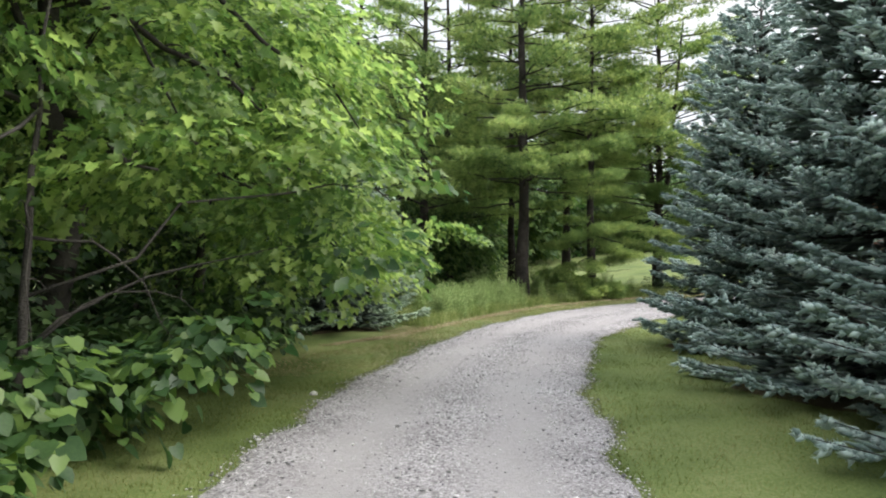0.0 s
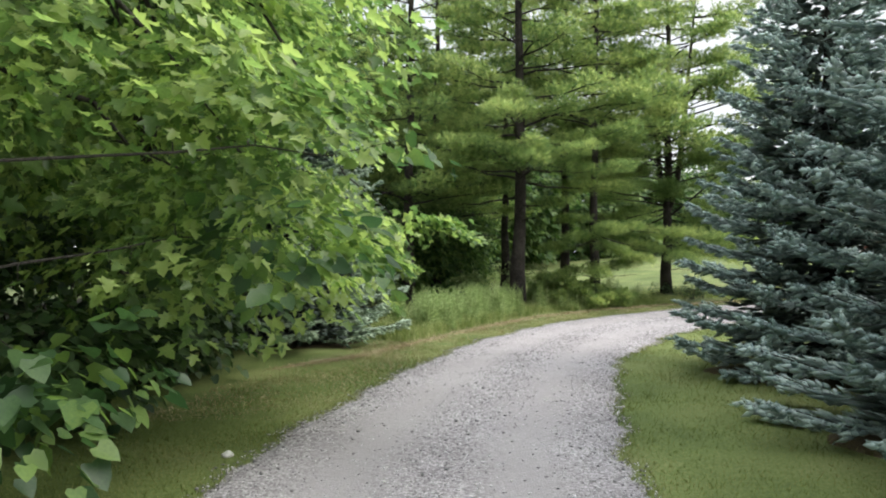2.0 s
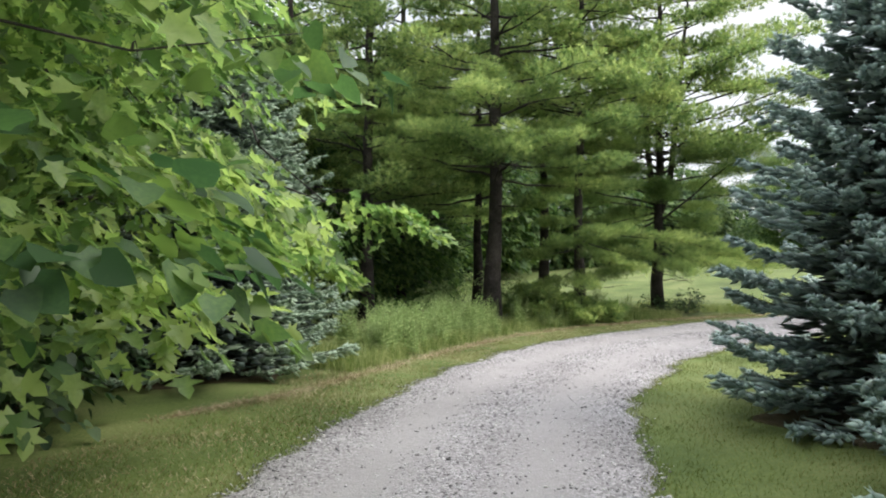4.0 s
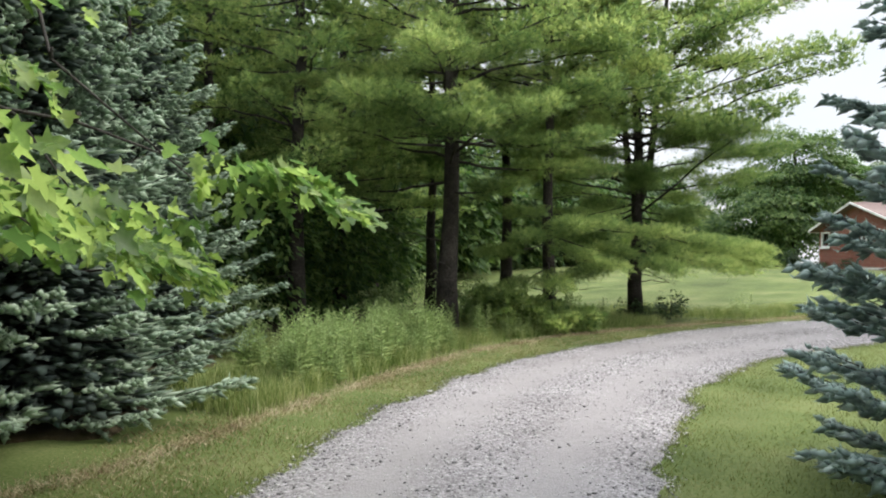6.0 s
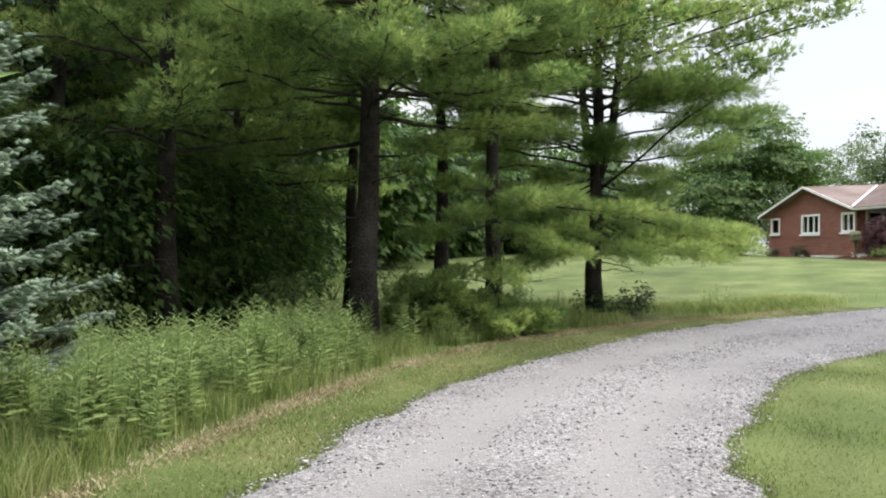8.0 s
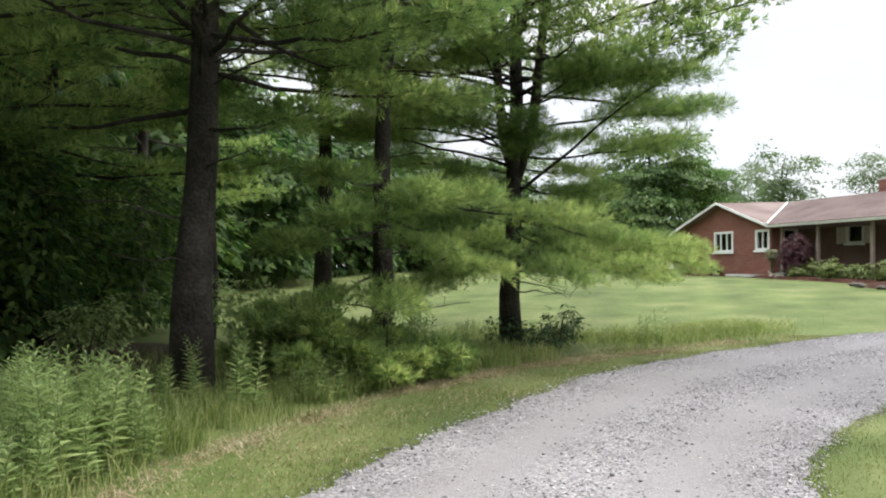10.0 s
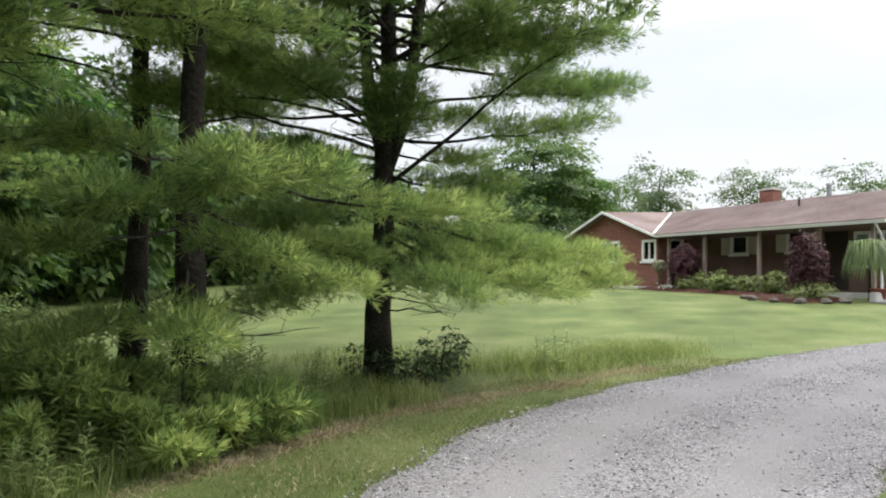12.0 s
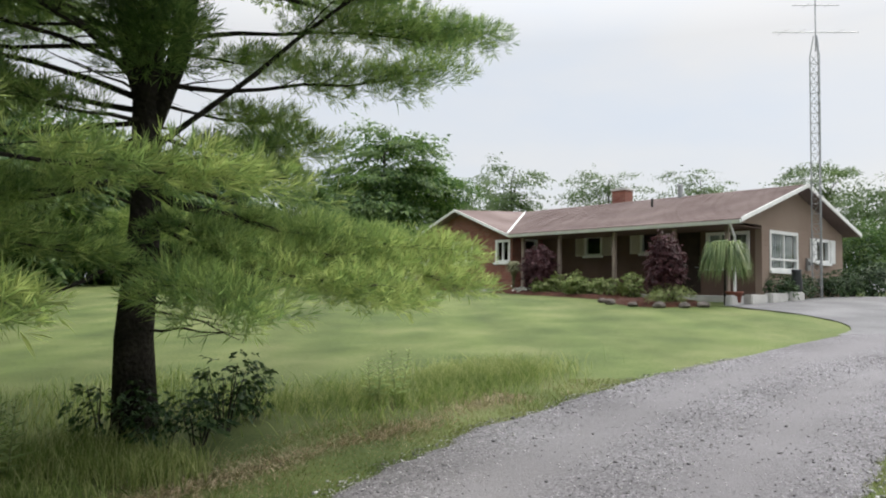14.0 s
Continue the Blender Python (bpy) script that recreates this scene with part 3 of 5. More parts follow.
# needle litter and shade-thin soil under the conifers and the maple
def soil_patch(name, cx, cy, rx, ry, seed):
    r = np.random.default_rng(seed)
    k = 40
    a = np.linspace(0, 2 * math.pi, k, endpoint=False)
    wob = 1 + 0.12 * np.sin(3 * a + seed) + 0.08 * np.sin(7 * a) + r.normal(0, 0.03, k)
    v, f = [(cx, cy, gz(cx, cy) + 0.012)], []
    for ring_k in (0.33, 0.66, 0.95, 1.0):
        for i in range(k):
            x, y = cx + rx * wob[i] * ring_k * math.cos(a[i]), cy + ry * wob[i] * ring_k * math.sin(a[i])
            v.append((x, y, gz(x, y) + (0.012 if ring_k < 0.99 else -0.02)))
    for i in range(k):
        q = (i + 1) % k
        f.append((0, 1 + i, 1 + q))
        for j in range(3):
            f.append((1 + j * k + i, 1 + (j + 1) * k + i, 1 + (j + 1) * k + q, 1 + j * k + q))
    tagged(new(name, mesh_of(name, v, f, FOREST_FLOOR, True)), "bare brown soil with needle litter under trees", "soil", kind="structure")


soil_patch("forest_floor", -8.2, 10.5, 4.4, 7.5, 1)
soil_patch("forest_floor", -5.0, 26.0, 7.0, 7.0, 2)
for x, y, rr in ((5.15, 11.8, 1.3), (5.1, 8.2, 1.5), (5.0, 5.1, 1.5), (-2.35, 15.1, 1.2), (-2.75, 19.4, 1.6)):
    soil_patch("needle_bed", x, y, rr, rr, int(x * 10) % 7 + 3)


# ---- trees ----
def bent(p0, p1, sag, n, seed, wobble=0.05):
    r = random.Random(seed)
    p0, p1 = Vector(p0), Vector(p1)
    out = []
    for i in range(n + 1):
        t = i / n
        q = p0.lerp(p1, t)
        q.z += sag * 4 * t * (1 - t)
        if 0 < i:
            q += Vector((r.uniform(-1, 1), r.uniform(-1, 1), r.uniform(-0.6, 0.6))) * wobble * (p1 - p0).length * 0.3
        out.append(q)
    return out


def spray_leaves(r, centres, out, per, reach, size, shape, droop=0.35, face=0.5):
    """Leaves on flat, drooping sprays at the centres, pointing outward."""
    n = len(centres)
    a = r.uniform(-1, 1, (n, per, 1))
    flat = out + r.normal(0, 0.35, (n, 3))
    flat[:, 2] = flat[:, 2] * 0.3 - droop * r.random(n)
    flat = unit_rows(flat)
    side = unit_rows(np.cross(flat, np.array([0, 0, 1.0])))
    t = r.random((n, per, 1))
    p = centres[:, None] + flat[:, None] * (t - 0.4) * reach + side[:, None] * a * reach * 0.55 * (1.1 - t)
    p[:, :, 2] -= 0.25 * reach * t[:, :, 0] ** 2
    p += r.normal(0, 0.05 * reach, p.shape)
    d = flat[:, None] + side[:, None] * a * 0.9 + r.normal(0, 0.3, p.shape)
    d[:, :, 2] -= droop
    nrm = np.array([0, 0, 1.0]) + face * out[:, None] + r.normal(0, 0.38, p.shape)
    p, d, nrm = p.reshape(-1, 3), unit_rows(d.reshape(-1, 3)), unit_rows(nrm.reshape(-1, 3))
    return scatter_shapes(shape[0], shape[1], p, d, nrm, size * r.uniform(0.6, 1.2, len(p)))


def shell_points(r, n, lobes, inner=0.55):
    """Places in the outer layer of a crown made of several lobes (x, y, z, rx, ry, rz), with the outward direction."""
    lobes = np.array(lobes, dtype=float)
    w = lobes[:, 3] * lobes[:, 4] + lobes[:, 4] * lobes[:, 5]
    i = r.choice(len(lobes), n, p=w / w.sum())
    d = unit_rows(r.normal(0, 1, (n, 3)))
    rad = (inner + (1 - inner) * r.random(n) ** 0.5)[:, None]
    lump = (1 + 0.10 * np.sin(d[:, 0] * 7 + i) * np.sin(d[:, 2] * 6 + 2 * i) + 0.06 * r.normal(0, 1, n))[:, None]
    p = lobes[i, :3] + d * lobes[i, 3:] * rad * lump
    keep = p[:, 2] > ground_z(p[:, 0], p[:, 1]) + 0.12
    return p[keep], d[keep]


def bough_points(r, n, lobes, boughs, wide):
    """Places on flat, drooping boughs that end in the outer layer of the crown, with dark hollows between them."""
    c, d = shell_points(r, boughs, lobes, 0.62)
    i = r.integers(0, len(c), n)
    level = unit_rows(d[i] * np.array([1, 1, 0.15]) + 1e-6)
    side = np.cross(level, np.array([0, 0, 1.0]))
    u, w = r.normal(0, 0.55, (n, 1)), r.normal(0, 0.5, (n, 1))
    p = c[i] + (level * u + side * w) * wide
    p[:, 2] += (r.normal(0, 0.10, n) - 0.32 * u[:, 0] - 0.12 * w[:, 0] ** 2) * wide
    keep = p[:, 2] > ground_z(p[:, 0], p[:, 1]) + 0.1
    return p[keep], d[i][keep]


def broadleaf_tree(name, label, base, height, lobes, sprays, per, reach, size, shape, leaf, bark, seed, trunk_r, limbs=9, category="tree", group="", boughs=0, wide=0.8, clear=False):
    """A tapered trunk with limbs to the lobes, and a crown of separate leaves."""
    r = np.random.default_rng(seed)
    x, y = base
    z0 = gz(x, y)
    tree = thing(name, label, category, (x, y, z0), group)
    off = np.array([x, y, z0])
    lob = [(a, b, c, d, e, f) for a, b, c, d, e, f in lobes]
    top = (x + 0.2, y + 0.1, z0 + height * 0.86)
    line = bent((x, y, z0 - 0.15), top, 0, 8, seed, 0.06)
    s = Solid().tube([p - Vector(off) for p in line], [trunk_r * (1.25 if i == 0 else 1.0 - 0.1 * i) for i in range(9)], 10)
    part("trunk", s, bark, tree, "", True)
    for k in range(limbs):
        lb = lob[k % len(lob)]
        start = line[2 + (k % 5)]
        aim = Vector(lb[:3]) + Vector((r.normal(0, 0.35) * lb[3], r.normal(0, 0.35) * lb[4], r.normal(0, 0.35) * lb[5]))
        path = bent(start, aim, 0.35, 6, seed + k, 0.15)
        s = Solid().tube([p - Vector(off) for p in path], [trunk_r * 0.34 * (1 - 0.145 * i) for i in range(7)], 6)
        for j in range(2, 6):
            tip = path[j] + Vector(r.normal(0, 1, 3)).normalized() * float(min(lb[3:])) * 0.45
            s.tube([q - Vector(off) for q in bent(path[j], tip, 0.05, 4, seed + k * 7 + j, 0.12)], [trunk_r * 0.14, trunk_r * 0.1, trunk_r * 0.07, trunk_r * 0.05, trunk_r * 0.02], 4)
        part("limb", s, bark, tree, "", True)
    p, d = bough_points(r, sprays, lob, boughs, wide) if boughs else shell_points(r, sprays, lob)
    if clear:
        free = (p[:, 2] > 2.75) | (p[:, 0] < np.interp(p[:, 1], [0, 5, 8, 10, 12], [-1.2, -0.9, -0.55, -0.35, -0.1]))
        p, d = p[free], d[free]
    v, f = spray_leaves(r, p, d, per, reach, size, shape)
    part("crown", mesh_of("crown", v - off, f, leaf), leaf, tree)
    return tree


def needles(r, p, d, count, length, width, spread_angle, up=0.0):
    """Single needles fanned round many shoot tips."""
    n = len(p)
    d = np.repeat(d, count, 0)
    p = np.repeat(p, count, 0)
    v = unit_rows(d + r.normal(0, spread_angle, (n * count, 3)) + np.array([0, 0, up]))
    side = unit_rows(np.cross(v, r.normal(0, 1, v.shape)))
    ln = (length * r.uniform(0.75, 1.15, n * count))[:, None]
    return p, side * width, v * ln


def needle_mesh(name, groups, mat):
    """One triangle per needle; all needles of a shoot share its root point, so that they vary together."""
    vs, fs, k = [], [], 0
    for root, side, tip, count in groups:
        n = len(root) // count
        base = root[::count]
        v = np.concatenate([base[:, None], np.stack([root + tip * 0.55 + side, root + tip], 1).reshape(n, count * 2, 3)], 1)
        per = count * 2 + 1
        f = (np.arange(n) * per)[:, None, None] + np.stack([np.zeros(count, int), 1 + 2 * np.arange(count), 2 + 2 * np.arange(count)], 1)[None]
        vs.append(v.reshape(-1, 3))
        fs.append(f.reshape(-1, 3) + k)
        k += len(vs[-1])
    return mesh_of(name, np.concatenate(vs), np.concatenate(fs), mat)


def pine(base, height, trunk_r, seed, low, reach, label, limb_count=54, extra=(), forks=(), fine=1.0, lean=(0, 0), group="pines", stubs=True, front=17, front_low=None, plume=1.0, bare=0.42, fine_below=6.0, dead=9):
    """A white pine: dark trunk, level limbs bare near the trunk, and soft rounded plumes of long needles at the ends of the branchlets."""
    r = np.random.default_rng(seed)
    x, y = base
    z0 = gz(x, y)
    tree = thing("pine_tree", label, "pine tree", (x, y, z0), group)
    trunk = bent((0, 0, -0.2), (lean[0], lean[1], height), 0, 12, seed, 0.012)
    radii = [trunk_r * (1.35 if i == 0 else 1.08 if i == 1 else 1 - 0.075 * i) for i in range(13)]
    part("trunk", Solid().tube(trunk, radii, 12), BARK, tree, "", True)
    for z, dx, dy, top in forks:
        p0 = Vector(trunk[0]).lerp(Vector(trunk[-1]), z / height)
        mid = p0 + Vector((dx * 0.45, dy * 0.45, (top - z) * 0.25))
        end = Vector((dx, dy, top)) + Vector((p0.x, p0.y, 0))
        part("stem", Solid().tube([p0, p0.lerp(mid, 0.5) + Vector((dx * 0.1, dy * 0.1, 0)), mid, mid.lerp(end, 0.5), end], [trunk_r * k for k in (0.62, 0.58, 0.52, 0.4, 0.12)], 10), BARK, tree, "", True)
    plumes = []
    specs = [(z, a, l, rise) for z, a, l, rise in extra]
    for k in range(limb_count):
        t = (k + r.random() * 0.6) / limb_count
        z = low + (height - low - 0.5) * t**1.4
        l = reach * (1 - 0.5 * t**1.5) * r.uniform(0.65, 1.1)
        specs.append((z, k * 2.4 + r.uniform(-0.4, 0.4), l, r.uniform(-0.12, 0.2) + 0.25 * t))
    for k in range(front):
        specs.append(((front_low or low + 0.4) + 0.42 * k + r.uniform(-0.1, 0.1), -1.57 + 1.3 * math.sin(k * 2.2), reach * r.uniform(0.5, 0.85), r.uniform(-0.05, 0.12)))
    for z, a, l, rise in specs:
        f = z / height
        p0 = Vector(trunk[0]).lerp(Vector(trunk[-1]), f)
        p0.z = z
        end = p0 + Vector((math.cos(a) * l, math.sin(a) * l, rise * l))
        path = bent(p0, end, -0.05 * l if rise < 0.1 else 0.04 * l, 7, int(z * 100) + seed, 0.07)
        lr = trunk_r * 0.2 * (0.5 + l / reach * 0.5)
        s = Solid().tube(path, [lr * (1 - 0.125 * i) for i in range(8)], 6)
        d = (end - p0).normalized()
        side = d.cross(Vector((0, 0, 1))).normalized()
        m = max(3, int(2.9 * l))
        for j in range(m + 1):
            u = 1.0 if j == m else bare + (0.98 - bare) * (j + r.random()) / m
            q = path[min(6, int(u * 7))].lerp(path[min(7, int(u * 7) + 1)], min(1.0, u * 7 - min(6, int(u * 7))))
            bl = (0.22 + 0.26 * l * (1.08 - u)) * r.uniform(0.7, 1.2)
            out = (d * r.uniform(0.5, 1.0) + side * (-1) ** j * r.uniform(0.25, 1.1) * (j < m)).normalized()
            e = q + out * bl + Vector((0, 0, bl * r.uniform(0.0, 0.25)))
            s.tube([q, q.lerp(e, 0.5) + Vector((0, 0, 0.02)), e], [lr * 0.25, lr * 0.18, 0.004], 4)
            plumes.append((*e.lerp(q, 0.35), *out, min(1.0, 0.55 + 0.16 * l) * r.uniform(0.75, 1.2)))
        part("limb", s, BARK, tree)
    if stubs:
        for k in range(dead):
            z = r.uniform(0.9, low + 0.6)
            a = r.uniform(0, 6.28)
            l = r.uniform(0.5, 1.5)
            p0 = Vector(trunk[0]).lerp(Vector(trunk[-1]), z / height)
            end = p0 + Vector((math.cos(a) * l, math.sin(a) * l, r.uniform(-0.3, 0.2)))
            path = bent(p0, end, 0.03, 5, seed + k, 0.16)
            s = Solid().tube(path, [0.016, 0.013, 0.01, 0.008, 0.006, 0.003], 5)
            for j in range(2, 6):
                tip = path[j] + Vector((r.normal(0, 0.25), r.normal(0, 0.25), r.normal(0, 0.12)))
                s.tube([path[j], tip], [0.005, 0.002], 4)
            part("dead_branch", s, BARK, tree)
    # every plume: shoots through a flattened round tuft, their needles standing outward and up
    all_plumes, groups, count = np.array(plumes), [], 7
    low_down = all_plumes[:, 2] < fine_below
    for q, much in ((all_plumes[low_down], fine), (all_plumes[~low_down], 0.7)):
        shoots = int(34 * much)
        n = len(q) * shoots
        if not n:
            continue
        c, out, size = np.repeat(q[:, :3], shoots, 0), np.repeat(q[:, 3:6], shoots, 0), np.repeat(q[:, 6], shoots)[:, None] * plume
        ball = unit_rows(r.normal(0, 1, (n, 3))) * (r.random((n, 1)) ** 0.45)
        across_ = unit_rows(np.cross(out, np.array([0, 0, 1.0])))
        lift = np.array([0, 0, 1.0])
        pp = c + size * (0.42 * ball[:, :1] * out + 0.34 * ball[:, 1:2] * across_ + (0.15 * ball[:, 2:] - 0.05 * ball[:, 1:2] ** 2) * lift)
        dd = unit_rows(0.6 * (ball[:, :1] * out + ball[:, 1:2] * across_ + 0.7 * ball[:, 2:] * lift) + 0.35 * out + 0.4 * lift + r.normal(0, 0.25, (n, 3)))
        root, sd, tip = needles(r, pp, dd, count, 0.14, 0.0165 / much**0.75, 0.42)
        groups.append((root, sd, tip, count))
    part("foliage", needle_mesh("foliage", groups, PINE_NEEDLE), PINE_NEEDLE, tree)
    return tree


def spruce(base, height, reach, seed, mat, label, low=0.2, whorls=16, group="spruces", density=1.0, taper=0.6):
    """A spruce: close tiers of stiff branches, each a flat frond of bristly twigs, hanging low at the base."""
    r = np.random.default_rng(seed)
    x, y = base
    z0 = gz(x, y)
    tree = thing("spruce_tree", label, "spruce tree", (x, y, z0), group)
    part("trunk", Solid().tube([(0, 0, -0.15), (0.02, 0, height * 0.5), (0, 0, height)], [0.05 + reach * 0.045, 0.03 + reach * 0.03, 0.012], 10), BARK, tree, "", True)
    wood = Solid()
    sp, sd, sl = [], [], []
    for k in range(whorls):
        t = k / whorls
        z = low + (height - low) * t**1.05
        l0 = reach * (1 - t) ** taper + 0.1
        n = int(6 + 3.6 * l0)
        phase = r.uniform(0, 6.28)
        for j in range(n):
            a = phase + j * 2 * math.pi / n + r.uniform(-0.18, 0.18)
            l = l0 * r.uniform(0.76, 1.06)
            rise = -0.16 + 0.42 * t + r.uniform(-0.07, 0.07)
            zz = z + r.uniform(-0.07, 0.07)
            d = np.array([math.cos(a), math.sin(a), 0.0])
            side = np.array([-math.sin(a), math.cos(a), 0.0])
            q0 = np.array([0, 0, zz])
            def at(u):
                w = np.asarray(u)[:, None]
                return q0 + d * l * w + np.array([0, 0, 1.0]) * (l * (rise * w + 0.20 * w**3))
            wood.tube([Vector(p) for p in at([0, 0.35, 0.7, 1.0])], [0.006 + 0.009 * l, 0.005 + 0.006 * l, 0.006, 0.003], 4)
            m = max(8, int(17 * l * density))
            u = np.r_[0.25 + 0.75 * r.random(m) ** 0.7, 1.0]
            q = at(u)
            sgn = np.where(r.random(m + 1) < 0.5, -1.0, 1.0)
            tl = np.minimum(0.55, (0.13 + 0.42 * l * (1.02 - u)) * r.uniform(0.6, 1.15, m + 1))
            spread_k = r.uniform(0.55, 1.25, m + 1)
            spread_k[-1] = 0
            td = unit_rows(d[None] + side[None] * (sgn * spread_k)[:, None] + np.array([0, 0, 0.06]) + r.normal(0, 0.12, (m + 1, 3)) * np.array([1, 1, 0.45]))
            for seg in (0.0, 0.5):
                sp.append(q + td * (tl * seg)[:, None] + np.array([0, 0, 1.0]) * (0.1 * tl * seg)[:, None])
                sd.append(td + np.array([0, 0, 0.08 + 0.16 * seg]))
                sl.append(tl * 0.55)
            # short side shoots
            more = q + td * (tl * r.uniform(0.3, 0.8, m + 1))[:, None]
            sp.append(more)
            sd.append(unit_rows(td + side[None] * (-sgn * 0.8)[:, None] + r.normal(0, 0.25, (m + 1, 3))))
            sl.append(np.full(m + 1, 0.13))
    part("bough_frame", wood, BARK, tree)
    # inner foliage, coloured dark for the shade deep inside the tiers
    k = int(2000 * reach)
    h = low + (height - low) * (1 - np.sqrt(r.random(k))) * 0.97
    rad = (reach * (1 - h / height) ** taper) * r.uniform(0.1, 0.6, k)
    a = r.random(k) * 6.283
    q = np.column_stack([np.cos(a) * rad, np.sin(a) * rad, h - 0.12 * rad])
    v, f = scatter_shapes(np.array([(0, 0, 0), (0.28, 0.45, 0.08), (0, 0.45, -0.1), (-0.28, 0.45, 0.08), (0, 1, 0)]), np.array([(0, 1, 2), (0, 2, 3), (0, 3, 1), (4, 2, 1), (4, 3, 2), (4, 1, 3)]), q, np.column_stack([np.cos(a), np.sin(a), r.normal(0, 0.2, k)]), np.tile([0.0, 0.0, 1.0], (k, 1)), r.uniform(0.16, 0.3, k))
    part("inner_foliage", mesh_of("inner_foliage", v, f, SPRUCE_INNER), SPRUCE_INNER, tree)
    p, d, ln = np.concatenate(sp), unit_rows(np.concatenate(sd)), np.concatenate(sl)
    # each shoot: a plump spindle of packed needles, and single needles standing out of it
    n, count = len(p), 3
    side = unit_rows(np.cross(d, np.array([0.2, 0.1, 1.0])))
    over = np.cross(side, d)
    fat = r.uniform(0.022, 0.034, n)[:, None]
    tipv = p + d * ln[:, None]
    belt = p + d * (ln * 0.45)[:, None]
    core = np.stack([p, belt + side * fat, belt + over * fat, belt - side * fat, belt - over * fat * 0.8, tipv], 1)
    w = r.random(n * count)[:, None] * 0.95
    root = np.repeat(p, count, 0) + np.repeat(d * ln[:, None], count, 0) * w
    off = unit_rows(r.normal(0, 1, (n * count, 3)) + np.array([0, 0, 0.35]))
    tip = unit_rows(np.repeat(d, count, 0) * 0.7 + off) * 0.052
    wide = unit_rows(np.cross(tip, r.normal(0, 1, tip.shape))) * 0.0085
    spikes = np.stack([root - wide, root + wide, root + tip], 1).reshape(n, count * 3, 3)
    v = np.concatenate([core, spikes], 1)
    per = 6 + count * 3
    t = np.concatenate([np.array([(0, 1, 2), (0, 2, 3), (0, 3, 4), (0, 4, 1), (5, 2, 1), (5, 3, 2), (5, 4, 3), (5, 1, 4)]), 6 + np.arange(count * 3).reshape(-1, 3)])
    v, f = v.reshape(-1, 3), (t[None] + (np.arange(n) * per)[:, None, None]).reshape(-1, 3)
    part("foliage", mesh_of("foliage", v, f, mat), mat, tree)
    return tree


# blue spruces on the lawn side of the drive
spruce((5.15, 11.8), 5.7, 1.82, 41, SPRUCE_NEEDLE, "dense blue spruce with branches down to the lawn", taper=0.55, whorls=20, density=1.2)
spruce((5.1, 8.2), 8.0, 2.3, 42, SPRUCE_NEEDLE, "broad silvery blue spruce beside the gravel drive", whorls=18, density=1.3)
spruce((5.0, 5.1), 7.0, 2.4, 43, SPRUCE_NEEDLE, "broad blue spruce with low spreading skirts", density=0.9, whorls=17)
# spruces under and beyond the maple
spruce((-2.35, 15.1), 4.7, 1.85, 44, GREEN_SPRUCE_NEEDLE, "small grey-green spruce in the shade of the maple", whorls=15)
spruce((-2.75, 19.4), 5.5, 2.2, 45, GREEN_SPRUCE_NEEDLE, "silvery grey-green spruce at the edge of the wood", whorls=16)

# white pines in the row beyond the bend
pine((2.49, 22.81), 15, 0.195, 51, 3.5, 3.5, "tall white pine with a thick dark trunk", fine=1.8, fine_below=5.6, dead=14, front_low=4.2, extra=[(3.4, -1.6, 3.0, 0.12), (2.9, -0.9, 1.5, 0.0), (3.9, -2.2, 3.2, 0.1), (4.3, -0.4, 3.0, 0.1), (4.6, -1.8, 3.4, 0.1), (5.2, -1.1, 3.4, 0.12), (3.1, 2.6, 3.0, 0.0)])
pine((2.69, 28.85), 15, 0.15, 52, 4.8, 3.6, "tall white pine deep in the row", front=12, front_low=5.4, plume=1.25)
pine((4.78, 28.3), 14, 0.165, 53, 4.8, 3.6, "tall white pine behind the front row", front=11, front_low=5.6, plume=1.25)
pine((4.86, 24.02), 14, 0.14, 54, 5.0, 3.2, "tall white pine with a low plume of needles", front=13, front_low=5.2, fine=2.4, fine_below=4.0, dead=16, extra=[(2.2, -2.0, 1.9, -0.12), (2.4, -1.2, 1.8, -0.08), (1.9, -2.7, 1.5, -0.15), (2.5, -0.3, 2.7, -0.14), (2.1, 0.3, 2.2, -0.2), (1.5, -1.7, 1.7, -0.3), (1.4, -2.4, 1.6, -0.32), (2.3, -1.6, 2.1, -0.05), (2.0, -1.2, 1.3, -0.3), (2.5, -2.3, 1.4, 0.0), (1.8, -0.8, 1.6, -0.25)])
low_ring = [(1.7 + 0.2 * k, -2.6 + 0.95 * k, 2.3 + 0.5 * ((k * 7) % 3) / 2, -0.26 + 0.02 * k) for k in range(7)]
right_limbs = [(3.3, -0.6, 2.6, 0.08), (3.7, -0.3, 2.8, 0.12), (2.6, -0.7, 3.4, 0.7), (3.0, 2.2, 3.0, 0.1), (3.4, 2.9, 2.8, 0.12), (3.8, 2.0, 3.2, 0.1), (3.2, -2.4, 2.4, 0.12), (3.6, 3.4, 2.6, 0.1), (3.9, -1.4, 2.2, 0.2), (2.8, 1.6, 2.6, 0.05), (4.0, 2.6, 3.4, 0.2), (3.5, -2.9, 2.6, 0.15), (3.1, 2.9, 3.2, 0.15), (3.7, 2.5, 3.0, 0.05), (4.2, 2.1, 3.4, 0.1), (4.1, -2.2, 3.0, 0.1), (4.3, -1.2, 2.6, 0.1), (4.3, -0.45, 4.7, 0.38), (5.0, -0.5, 4.6, 0.3), (5.6, -0.3, 4.4, 0.25), (6.4, -0.8, 4.2, 0.22), (6.0, -1.3, 4.0, 0.15), (7.2, -0.4, 3.8, 0.2), (5.0, -1.9, 3.6, 0.12), (4.4, 2.9, 3.4, 0.1), (5.2, 3.6, 3.4, 0.1)]
